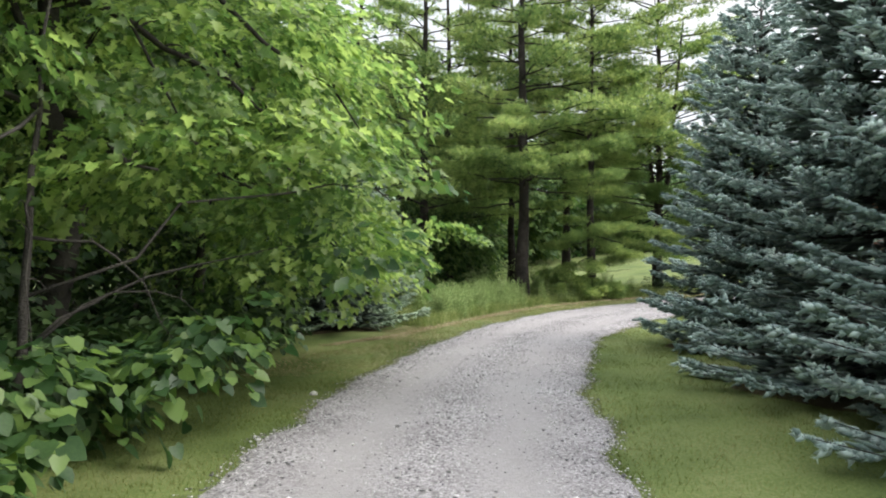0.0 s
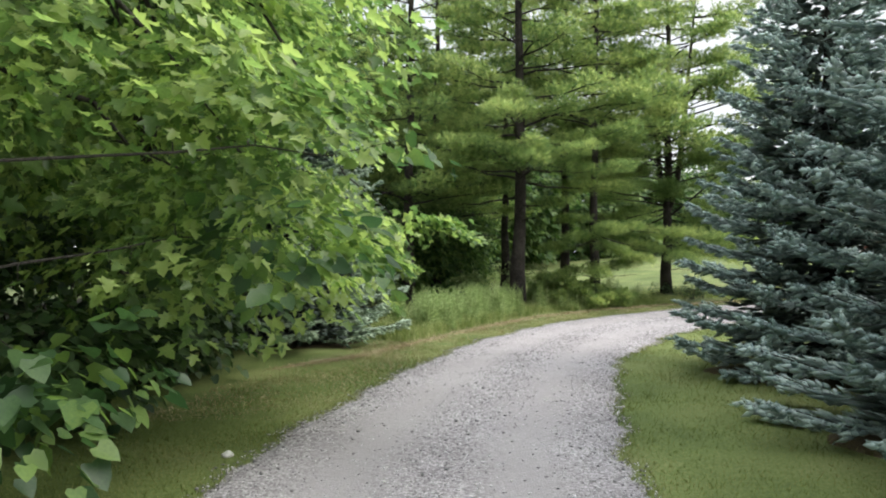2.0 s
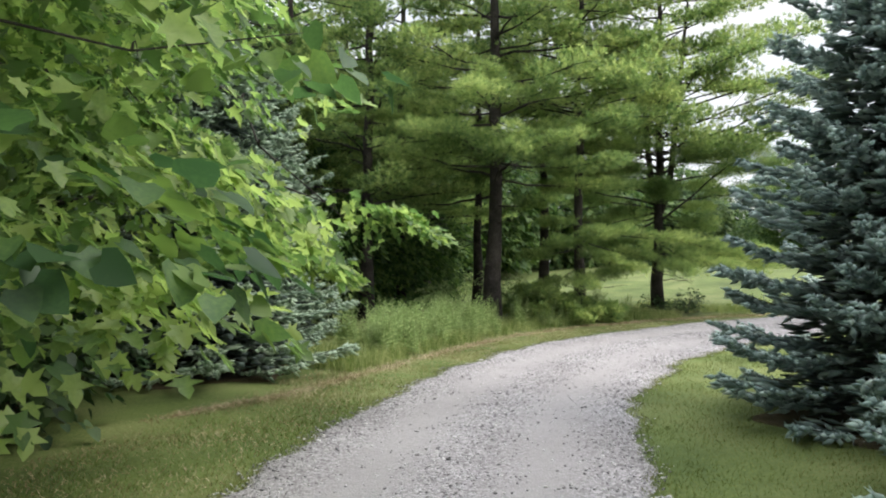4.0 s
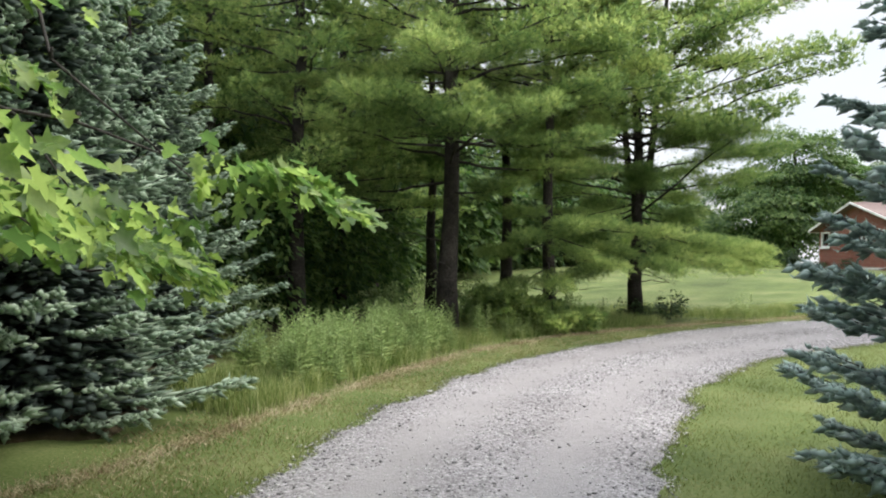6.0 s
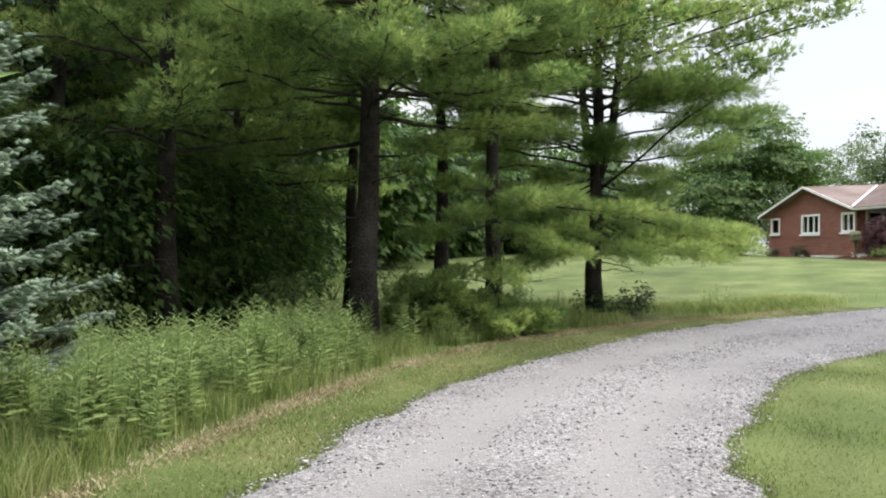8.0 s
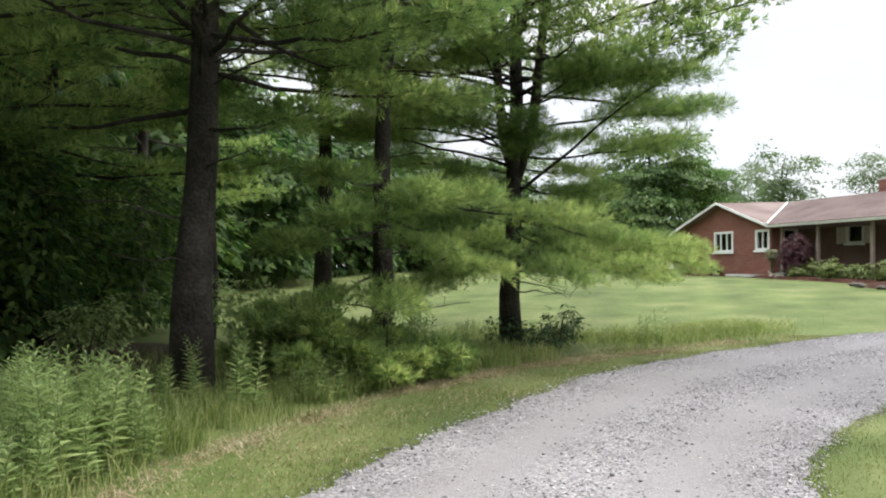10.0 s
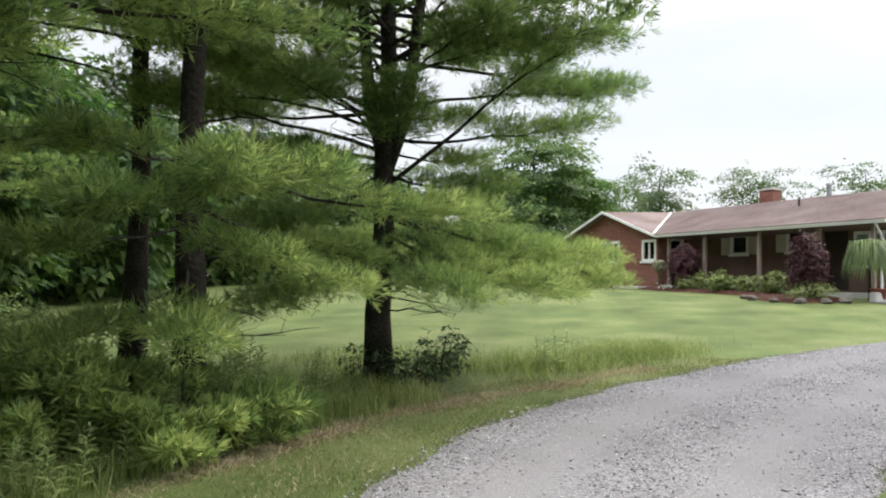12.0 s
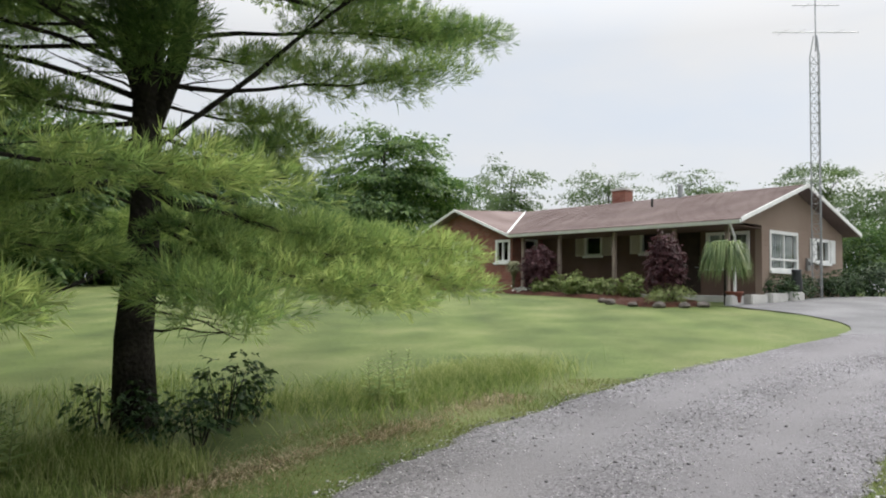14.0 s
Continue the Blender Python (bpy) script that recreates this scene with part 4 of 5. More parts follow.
pine((7.68, 25.98), 13, 0.165, 55, 4.5, 3.4, "forked white pine at the end of the row", front=15, front_low=5.2, fine=2.9, fine_below=4.6, dead=30, plume=1.1, limb_count=72, extra=low_ring + right_limbs + [(2.1 + 0.17 * k, -1.3 + 1.3 * math.sin(k * 2.3), 1.2 + 0.35 * (k % 3), -0.28 + 0.04 * k) for k in range(13)] + [(2.3, -0.6, 2.8, -0.2), (2.0, -1.1, 2.4, -0.25), (2.5, 0.0, 2.9, -0.22), (1.8, -0.2, 2.6, -0.2), (2.4, 3.6, 2.4, -0.2)], forks=[(2.9, 0.75, -0.4, 9.5), (3.2, -0.45, 0.45, 8.5)])
pine((3.8, 23.3), 1.1, 0.03, 56, 0.15, 1.0, "low pine sapling among the weeds", limb_count=16, front=0, stubs=False, group="pine saplings", fine=0.9, plume=0.75, bare=0.15)
pine((4.7, 23.0), 0.8, 0.025, 57, 0.12, 0.9, "low pine sapling among the weeds", limb_count=12, front=0, stubs=False, group="pine saplings", fine=0.9, plume=0.75, bare=0.15)
# pines closing the wood behind
for x, y, h, sd_ in ((-0.6, 23.6, 14, 61), (-2.9, 25.8, 15, 62), (0.2, 27.5, 14, 63), (-5.6, 23.4, 13, 64), (-1.8, 31.0, 15, 65), (1.2, 33.5, 14, 66)):
    pine((x, y), h, 0.17, sd_, 2.9, 3.1, "white pine crowded into the dark wood", limb_count=34, fine=0.8, front=15)

# maple over the verge
broadleaf_tree("maple_tree", "spreading maple with bright green leaves over the verge", (-4.6, 8.6), 10.5, [(-4.6, 5.6, 3.7, 2.2, 2.2, 1.5), (-3.2, 8.2, 3.9, 2.3, 2.4, 1.8), (-4.2, 4.0, 5.0, 3.2, 2.9, 2.4), (-3.4, 8.3, 6.2, 2.5, 3.0, 2.4), (-4.8, 11.2, 4.6, 3.4, 2.9, 2.9), (-4.8, 7.0, 8.4, 3.4, 3.6, 2.2), (-2.1, 9.7, 2.0, 1.25, 1.5, 0.7), (-1.2, 8.7, 2.6, 1.15, 0.9, 0.5), (-1.5, 8.0, 2.7, 0.9, 0.8, 0.4), (-1.8, 6.8, 2.7, 0.9, 0.9, 0.5), (-2.4, 6.0, 2.3, 0.8, 0.8, 0.35), (-1.1, 10.1, 2.0, 0.9, 0.8, 0.4), (-1.9, 9.0, 1.6, 0.9, 0.9, 0.4), (-1.8, 10.8, 2.7, 1.3, 1.1, 0.8), (-2.2, 10.4, 4.2, 1.3, 1.5, 1.5)], 5600, 9, 0.55, 0.115, MAPLE_SHAPE, MAPLE_LEAF, GREY_BARK, 71, 0.19, 11, boughs=360, wide=0.75, clear=True)
broadleaf_tree("maple_tree", "younger maple with a low branch reaching over a spruce", (-4.3, 13.0), 8.5, [(-0.9, 12.8, 1.8, 0.85, 0.45, 0.26), (-0.1, 12.95, 1.97, 0.42, 0.25, 0.1), (-1.0, 12.7, 1.45, 0.7, 0.4, 0.22), (-1.8, 12.2, 2.75, 0.8, 0.7, 0.3), (-2.6, 12.4, 1.9, 1.1, 0.8, 0.55), (-3.9, 13.5, 4.6, 2.2, 2.2, 1.8), (-4.8, 14.4, 6.4, 2.6, 2.6, 2.0)], 1900, 9, 0.36, 0.105, MAPLE_SHAPE, MAPLE_LEAF, GREY_BARK, 72, 0.12, 10, boughs=230, wide=0.34)
# basswood with large heart-shaped leaves, its low boughs by the verge
broadleaf_tree("basswood_tree", "young basswood with large heart-shaped leaves by the verge", (-3.3, 5.6), 4.2, [(-1.0, 7.9, 1.6, 0.85, 0.6, 0.35), (-0.1, 8.4, 2.4, 0.3, 0.25, 0.1), (-2.2, 6.1, 0.7, 0.4, 0.6, 0.2), (-3.0, 5.1, 0.55, 0.9, 1.3, 0.4), (-3.0, 3.3, 0.5, 0.9, 1.1, 0.4), (-2.0, 6.6, 0.9, 0.5, 0.6, 0.25)], 250, 6, 0.5, 0.15, HEART_SHAPE, BROAD_LEAF, GREY_BARK, 73, 0.05, 6)


def shrub(name, label, x, y, rx, ry, h, n, size, shape, leaf, seed, category="shrub", group="", z_low=0.0, per=7):
    r = np.random.default_rng(seed)
    z0 = gz(x, y)
    ob = thing(name, label, category, (x, y, z0), group)
    s = Solid()
    for k in range(7):
        a = k * 0.9 + r.uniform(0, 0.5)
        tip = Vector((math.cos(a) * rx * 0.6, math.sin(a) * ry * 0.6, h * r.uniform(0.55, 0.85)))
        s.tube(bent((math.cos(a) * 0.04, math.sin(a) * 0.04, -0.05), tip, 0.03, 4, seed + k, 0.1), [k_ * min(1.0, 0.25 + 0.4 * h) for k_ in (0.018, 0.014, 0.011, 0.008, 0.004)], 5)
    part("stem", s, GREY_BARK, ob)
    lobes = [(x, y, z0 + h * 0.52 + z_low, rx, ry, h * 0.48)] + [(x + r.normal(0, 0.4) * rx, y + r.normal(0, 0.4) * ry, z0 + h * r.uniform(0.35, 0.75), rx * 0.55, ry * 0.55, h * 0.3) for _ in range(3)]
    p, d = shell_points(r, n, lobes, 0.5)
    v, f = spray_leaves(r, p, d, per, min(rx, h) * 0.45, size, shape)
    part("leaves", mesh_of("leaves", v - np.array([x, y, z0]), f, leaf), leaf, ob)
    return ob


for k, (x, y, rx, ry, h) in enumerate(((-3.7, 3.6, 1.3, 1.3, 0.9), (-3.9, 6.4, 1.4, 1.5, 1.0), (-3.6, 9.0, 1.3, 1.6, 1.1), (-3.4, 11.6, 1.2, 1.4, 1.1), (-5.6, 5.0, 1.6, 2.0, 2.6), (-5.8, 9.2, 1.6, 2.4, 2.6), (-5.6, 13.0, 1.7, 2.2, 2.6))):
    shrub("understorey_shrub", "leafy shrub under the maple, its green darkened for shade", x, y, rx, ry, h, 260, 0.13, HEART_SHAPE, SHRUB_LEAF, 80 + k, group="understorey shrubs")

# the wood behind, all along the far side
# first tree: out of view on the left, added to shade the maple
wood = [(-6.8, 1.2, 11, 3.2), (-9, 3, 10, 3.2), (-9.5, 8.5, 11, 3.4), (-9, 14, 11, 3.4), (-7, 18.5, 11, 3.2), (-9, 24, 12, 3.6), (-5.5, 29.5, 12, 3.6), (-10, 32, 12, 3.8), (-3.5, 36, 12, 3.8), (0.5, 41, 11, 3.6), (-8, 41, 12, 4.0), (4, 47, 10, 4.2), (-3, 46, 13, 4.0), (8.5, 53, 10, 4.5), (13, 56, 9.5, 4.5), (-1, 55, 14, 4.5), (17.5, 60, 9.5, 4.5), (22.5, 63, 9.5, 4.5), (-13, 20, 12, 4), (-14, 10, 12, 4), (-12, 50, 14, 5)]
thicket = [(-4.2, 22.2, 3.6, 1.7), (-2.0, 24.4, 3.4, 1.6), (-0.6, 26.4, 3.2, 1.5), (-4.6, 26.6, 4.2, 2.0), (0.6, 30.2, 3.4, 1.7), (-2.8, 29.2, 4.0, 1.9), (-6.2, 21.0, 4.2, 1.9)]
for k, (x, y, h, w) in enumerate(thicket):
    broadleaf_tree("thicket_tree", "dark leafy young tree in the shade of the wood", (x, y), h, [(x, y, 0.3 * h, w, w, h * 0.3), (x + 0.3, y - 0.3, 0.65 * h, w * 0.85, w * 0.85, h * 0.33)], 700, 8, 0.6, 0.2, OVAL_SHAPE, WOODS_LEAF, GREY_BARK, 150 + k, 0.07, 5, group="thicket trees")
for k, (x, y, h, w) in enumerate(wood):
    broadleaf_tree("woodland_tree", "dense green broadleaf tree at the edge of the wood", (x, y), h, [(x, y, 0.3 * h, w * 0.95, w * 0.95, h * 0.26), (x + 0.5, y - 0.4, 0.55 * h, w, w, h * 0.25), (x - 0.3, y + 0.4, 0.8 * h, w * 0.7, w * 0.7, h * 0.2)], 1350, 8, 1.1, 0.48 if y > 30 else 0.38, FLAKE_SHAPE, WOODS_LEAF, GREY_BARK, 100 + k, 0.17, 6, group="woodland trees")


for k in range(10):
    x, y = 3.0 + 3.6 * k, 57.0 + 1.1 * k
    shrub("far_thicket", "dense dark green thicket closing the far side of the lawn", x, y, 2.9, 2.2, 4.2, 420, 0.42, FLAKE_SHAPE, WOODS_LEAF, 180 + k, "thicket", "far thickets")


# ---- house ----
HZ = 1.3
house = thing("house", "long single-storey brick house with a brown shingle roof", "house", (26.9, 35.0, HZ))


def local(s):
    s.v = [(x - 26.9, y - 35.0, z - HZ) for x, y, z in s.v]
    return s


def hpart(name, s, mat, parent=None, label=""):
    return part(name, local(s), mat, parent or house, label)


# walls round real openings, given along the wall as (from, to, sill, head)
def wall_x(x0, x1, y0, y1, z0, z1, holes, turned_round=False):
    """A wall that runs along y, between x0 and x1 thick, as one shell round its openings."""
    ys = sorted({y0, y1, *[h[0] for h in holes], *[h[1] for h in holes]})
    zs = sorted({z0, z1, *[h[2] for h in holes], *[h[3] for h in holes]})
    solid = {(i, j) for i in range(len(ys) - 1) for j in range(len(zs) - 1) if not any(h[0] < (ys[i] + ys[i + 1]) / 2 < h[1] and h[2] < (zs[j] + zs[j + 1]) / 2 < h[3] for h in holes)}
    s, seen = Solid(), {}

    def corner(x, i, j):
        if (x, i, j) not in seen:
            seen[x, i, j] = len(s.v)
            s.v.append((ys[i], x, zs[j]) if turned_round else (x, ys[i], zs[j]))
        return seen[x, i, j]

    for i, j in solid:
        s.f.append(tuple(corner(x0, *c) for c in ((i, j), (i, j + 1), (i + 1, j + 1), (i + 1, j))))
        s.f.append(tuple(corner(x1, *c) for c in ((i, j), (i + 1, j), (i + 1, j + 1), (i, j + 1))))
        for (di, dj), a, b in (((-1, 0), (i, j), (i, j + 1)), ((1, 0), (i + 1, j), (i + 1, j + 1)), ((0, -1), (i, j), (i + 1, j)), ((0, 1), (i, j + 1), (i + 1, j + 1))):
            if (i + di, j + dj) not in solid:
                s.f.append((corner(x0, *a), corner(x1, *a), corner(x1, *b), corner(x0, *b)))
    return s


def wall_y(y0, y1, x0, x1, z0, z1, holes):
    return wall_x(y0, y1, x0, x1, z0, z1, holes, True)


EAVE = 3.5
WIN_A, WIN_B = (41.1, 42.3, 2.47, 3.35), (38.93, 39.68, 2.5, 3.33)
WIN_C = (43.95, 44.6, 2.52, 3.27)
hpart("wall", wall_x(25.2, 25.42, 38.8, 44.8, HZ - 0.3, EAVE, [WIN_A, WIN_B, WIN_C]), BRICK, None, "red brick gable wall")
gable = Solid().prism([(38.8, EAVE + 0.001), (44.8, EAVE + 0.001), (41.8, EAVE + 1.05)], 25.2, 25.42, "x")
hpart("gable", gable, BRICK)
hpart("wall", wall_y(38.8, 39.0, 25.423, 26.9, HZ - 0.3, EAVE, [(25.75, 26.55, HZ + 0.1, 3.4)]), BRICK)
hpart("wall", wall_y(44.6, 44.8, 25.423, 32.6, HZ - 0.3, EAVE, []), BRICK)
FRONT = [(35.87, 36.62, 2.75, 3.44), (33.45, 34.15, 2.78, 3.46), (31.88, 32.75, HZ + 0.12, 3.42), (30.25, 31.65, 2.25, 3.32)]
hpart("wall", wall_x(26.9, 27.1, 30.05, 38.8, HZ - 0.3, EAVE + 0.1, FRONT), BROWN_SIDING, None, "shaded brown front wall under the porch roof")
END = [(27.4, 29.2, 2.16, 3.36), (30.5, 31.5, 2.5, 3.26)]
hpart("wall", wall_y(29.85, 30.05, 26.9, 32.6, HZ - 0.3, EAVE, END), TAN_SIDING, None, "tan clapboard end wall")
hpart("gable", Solid().prism([(25.15, EAVE + 0.001), (32.6, EAVE + 0.001), (29.0, EAVE + 1.28)], 29.85, 30.05, "y"), TAN_SIDING)
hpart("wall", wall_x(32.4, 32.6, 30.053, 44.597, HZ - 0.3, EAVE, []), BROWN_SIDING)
hpart("inner_floor", Solid().box(27.1, 30.05, HZ, 32.4, 44.6, HZ + 0.06), DARK_WOOD)
hpart("inner_floor", Solid().box(25.43, 39.0, HZ, 27.09, 44.6, HZ + 0.06), DARK_WOOD)
hpart("inner_wall", Solid().box(28.9, 30.06, HZ + 0.06, 29.0, 44.59, EAVE), ROOM_DARK)
hpart("ceiling", Solid().box(25.43, 39.01, EAVE - 0.02, 32.38, 44.59, EAVE + 0.04), ROOM_DARK)
hpart("ceiling", Solid().box(27.11, 30.06, EAVE + 0.05, 32.38, 38.99, EAVE + 0.1), ROOM_DARK)
# clapboard laps on the end wall
for k in range(15):
    z = HZ - 0.05 + 0.15 * k
    x = 26.9
    for a, b, lo, hi in END + [(32.6, 32.6, 9, 9)]:
        spans = [(x, a)] if a > x else []
        if b > a and not (lo - 0.02 < z + 0.075 < hi + 0.02):
            spans.append((a, b))
        for p0, p1 in spans:
            hpart("clapboard", Solid().prism([(29.85, z), (29.835, z), (29.848, z + 0.15), (29.85, z + 0.15)], p0, p1, "x"), TAN_SIDING)
        x = b

# roofs: slabs with a real thickness
def slab(corners, thick):
    a = [Vector(c) for c in corners]
    n = (a[1] - a[0]).cross(a[-1] - a[0]).normalized()
    if n.z < 0:
        n = -n
    low = [p - n * thick for p in a]
    k = len(a)
    f = [tuple(range(k)), tuple(reversed(range(k, 2 * k)))] + [(i, (i + 1) % k, k + (i + 1) % k, k + i) for i in range(k)]
    return Solid().add([tuple(p) for p in a + low], f)


RIDGE, PEAK = 29.0, 4.92
MID = 41.8
hpart("roof", slab([(24.9, 29.4, 3.55), (24.9, 38.75, 3.55), (RIDGE, MID, PEAK), (RIDGE, 29.4, PEAK)], 0.1), SHINGLE, None, "brown asphalt shingle roof slope")
hpart("roof", slab([(33.0, 29.4, 3.55), (RIDGE, 29.4, PEAK), (RIDGE, 45.2, PEAK), (33.0, 45.2, 3.55)], 0.1), SHINGLE)
hpart("roof", slab([(24.85, 38.66, 3.5), (24.85, MID, 4.68), (RIDGE, MID, PEAK - 0.005), (24.9, 38.72, 3.545)], 0.1), SHINGLE)
hpart("roof", slab([(24.85, 45.15, 3.42), (RIDGE, 45.15, 3.5), (RIDGE, MID, PEAK - 0.005), (24.85, MID, 4.68)], 0.1), SHINGLE)
# courses of shingles, each a thin lip
lips = Solid()
for k in range(1, 27):
    t = k / 27
    x, z = 24.9 + t * (RIDGE - 24.9), 3.55 + t * (PEAK - 3.55)
    lips.prism([(x, z + 0.002), (x, z + 0.012), (x + 0.11, z + 0.04), (x + 0.11, z + 0.032)], 29.4, 38.75 + 3.05 * t - 0.06, "y")
hpart("shingle_course", lips, SHINGLE)
def board(p0, p1, drop, thick_dir, mat=WHITE_PAINT, name="bargeboard"):
    """A painted board that follows a roof edge."""
    a, b, t = Vector(p0), Vector(p1), Vector(thick_dir)
    d = Vector((0, 0, -drop))
    v = [a, b, b + d, a + d, a + t, b + t, b + d + t, a + d + t]
    hpart(name, Solid().add([tuple(p) for p in v], [(0, 1, 2, 3), (7, 6, 5, 4), (0, 4, 5, 1), (1, 5, 6, 2), (2, 6, 7, 3), (3, 7, 4, 0)]), mat)


board((24.86, 29.4, 3.57), (RIDGE, 29.4, PEAK + 0.02), 0.13, (0, -0.04, 0))
board((33.04, 29.4, 3.57), (RIDGE, 29.4, PEAK + 0.02), 0.13, (0, -0.04, 0))
board((24.84, 38.66, 3.52), (24.84, MID, 4.70), 0.1, (-0.04, 0, 0))
board((24.84, 45.15, 3.44), (24.84, MID, 4.70), 0.1, (-0.04, 0, 0))
hpart("valley_flashing", Solid().tube([(24.9, 38.74, 3.58), (26.95, 40.26, 4.27), (28.7, 41.58, 4.84)], [0.045, 0.045, 0.04], 6), WHITE_PAINT)
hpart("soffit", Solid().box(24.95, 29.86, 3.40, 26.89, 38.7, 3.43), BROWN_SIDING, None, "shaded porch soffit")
hpart("gutter", Solid().prism([(24.78, 3.5), (24.9, 3.5), (24.9, 3.4), (24.82, 3.4)], 29.4, 38.65, "y"), WHITE_PAINT, None, "white eaves gutter")
hpart("gutter", Solid().box(24.86, 45.16, 3.3, 33.0, 45.27, 3.4), WHITE_PAINT)
hpart("downpipe", Solid().tube([(24.9, 29.75, 3.42), (25.05, 29.8, 3.32), (25.5, 29.95, 3.1), (25.52, 29.95, 2.9), (25.52, 29.95, HZ)], [0.04] * 5, 8), WHITE_PAINT, None, "white downpipe")
for y in (38.2, 36.4, 34.0, 31.75, 30.0):
    post = hpart("porch_post", Solid().box(25.15, y - 0.055, HZ - 0.2, 25.26, y + 0.055, 3.38), POST_PAINT)
    part("post_base", Solid().box(25.12 - 26.9, y - 0.085 - 35, -0.2, 25.29 - 26.9, y + 0.085 - 35, 0.12), POST_PAINT, post)
hpart("porch_floor", Solid().box(24.95, 29.5, HZ - 0.3, 26.89, 38.79, HZ + 0.05), CONCRETE, None, "concrete porch floor")


def window(axis, at, a, b, lo, hi, inward, mullions=1, curtain=False, bar=None, frame=0.07):
    """A window in its opening: frame, sill, glass panes, and the dim room or a curtain behind."""
    w = thing("window", "white-framed window with dark panes", "", (0, 0, 0))
    for key in list(w.keys()):
        del w[key]
    w.parent = house
    def bx(p0, p1, d0, d1, z0, z1):
        return Solid().box(at + inward * d0, p0, z0, at + inward * d1, p1, z1) if axis == "x" else Solid().box(p0, at + inward * d0, z0, p1, at + inward * d1, z1)
    fs = Solid()
    for q in (bx(a - 0.03, a + frame, -0.03, 0.09, lo - 0.03, hi + 0.03), bx(b - frame, b + 0.03, -0.03, 0.09, lo - 0.03, hi + 0.03), bx(a + frame, b - frame, -0.03, 0.09, lo - 0.03, lo + frame), bx(a + frame, b - frame, -0.03, 0.09, hi - frame, hi + 0.03)):
        fs.add(q.v, q.f)
    hpart("window_frame", fs, WHITE_PAINT, w)
    hpart("sill", bx(a - 0.08, b + 0.08, -0.09, -0.032, lo - 0.1, lo - 0.02), WHITE_PAINT, w)
    edges = [a + frame] + [a + (b - a) * k / (mullions + 1) for k in range(1, mullions + 1)] + [b - frame]
    for e in edges[1:-1]:
        hpart("mullion", bx(e - 0.025, e + 0.025, -0.02, 0.07, lo + frame, hi - frame), WHITE_PAINT, w)
    if bar:
        hpart("transom", bx(a + frame, b - frame, -0.018, 0.068, bar - 0.03, bar + 0.03), WHITE_PAINT, w)
    for e0, e1 in zip(edges[:-1], edges[1:]):
        pane = hpart("pane", bx(e0 + 0.005, e1 - 0.005, 0.03, 0.036, lo + frame * 0.9, hi - frame * 0.9), GLASS, w)
        pane.visible_shadow = False
    if curtain:
        folds, n = Solid(), 24
        for k in range(n):
            p0, p1 = a + (b - a) * k / n, a + (b - a) * (k + 1) / n
            q = bx(p0, p1 - 0.002, 0.14 + 0.02 * (k % 2), 0.15 + 0.02 * (k % 2), lo, hi)
            folds.add(q.v, q.f)
        hpart("curtain", folds, CURTAIN, w)


window("x", 25.2, *WIN_A, 1, 2)
window("x", 25.2, *WIN_B, 1, 1)
window("x", 25.2, *WIN_C, 1, 0, frame=0.05)
window("y", 38.8, 25.75, 26.55, HZ + 0.1, 3.4, 1, 0)
window("x", 26.9, *FRONT[0], 1, 0, frame=0.05)
window("x", 26.9, *FRONT[1], 1, 0, frame=0.05)
window("x", 26.9, *FRONT[3], 1, 2, True)
window("y", 29.85, *END[0], 1, 1, True, 2.5)
window("y", 29.85, *END[1], 1, 1, False)
for y0, y1, lo, hi in ((36.66, 37.08, 2.72, 3.47), (35.42, 35.83, 2.72, 3.47), (34.19, 34.6, 2.75, 3.49), (33.0, 33.41, 2.75, 3.49)):
    sh = Solid()
    for q in ((y0, y0 + 0.05, lo, hi), (y1 - 0.05, y1, lo, hi), (y0 + 0.05, y1 - 0.05, lo, lo + 0.06), (y0 + 0.05, y1 - 0.05, hi - 0.06, hi)):
        sh.box(26.85, q[0], q[2], 26.896, q[1], q[3])
    shutter = hpart("shutter", sh, CREAM, None, "cream louvred shutter")
    k = 0
    slat_all = Solid()
    while lo + 0.07 + k * 0.05 < hi - 0.08:
        z = lo + 0.07 + k * 0.05
        slat_all.prism([(26.862, z), (26.87, z + 0.045), (26.88, z + 0.045), (26.872, z)], y0 + 0.05, y1 - 0.05, "y")
        k += 1
    # the slats of one shutter
    hpart("louvre", slat_all, CREAM, shutter)
for x0, x1 in ((30.07, 30.45), (31.55, 31.93)):
    hpart("shutter", Solid().box(x0, 29.8, 2.48, x1, 29.832, 3.28).box(x0 + 0.05, 29.785, 2.56, x1 - 0.05, 29.799, 2.86).box(x0 + 0.05, 29.785, 2.92, x1 - 0.05, 29.799, 3.2), WHITE_PAINT, None, "white panelled shutter")
door = hpart("door", Solid().box(26.98, 31.9, HZ + 0.12, 27.03, 32.73, 3.4).box(26.965, 32.0, HZ + 0.3, 26.979, 32.63, 2.2).box(26.965, 32.0, 2.35, 26.979, 32.63, 3.25), DARK_WOOD, None, "dark wooden front door in a shaded recess")
hpart("handle", Solid().tube([(26.95, 31.99, 2.25), (26.9, 31.99, 2.25), (26.9, 32.08, 2.25)], [0.012] * 3, 6), METAL, door)
chim = hpart("chimney", Solid().box(29.6, 36.85, 4.4, 30.1, 37.5, 5.5), BRICK, None, "square brick chimney")
part("cap", local(Solid().box(29.56, 36.81, 5.503, 30.14, 37.54, 5.56).box(29.68, 36.93, 5.563, 30.02, 37.42, 5.62)), CONCRETE, chim)
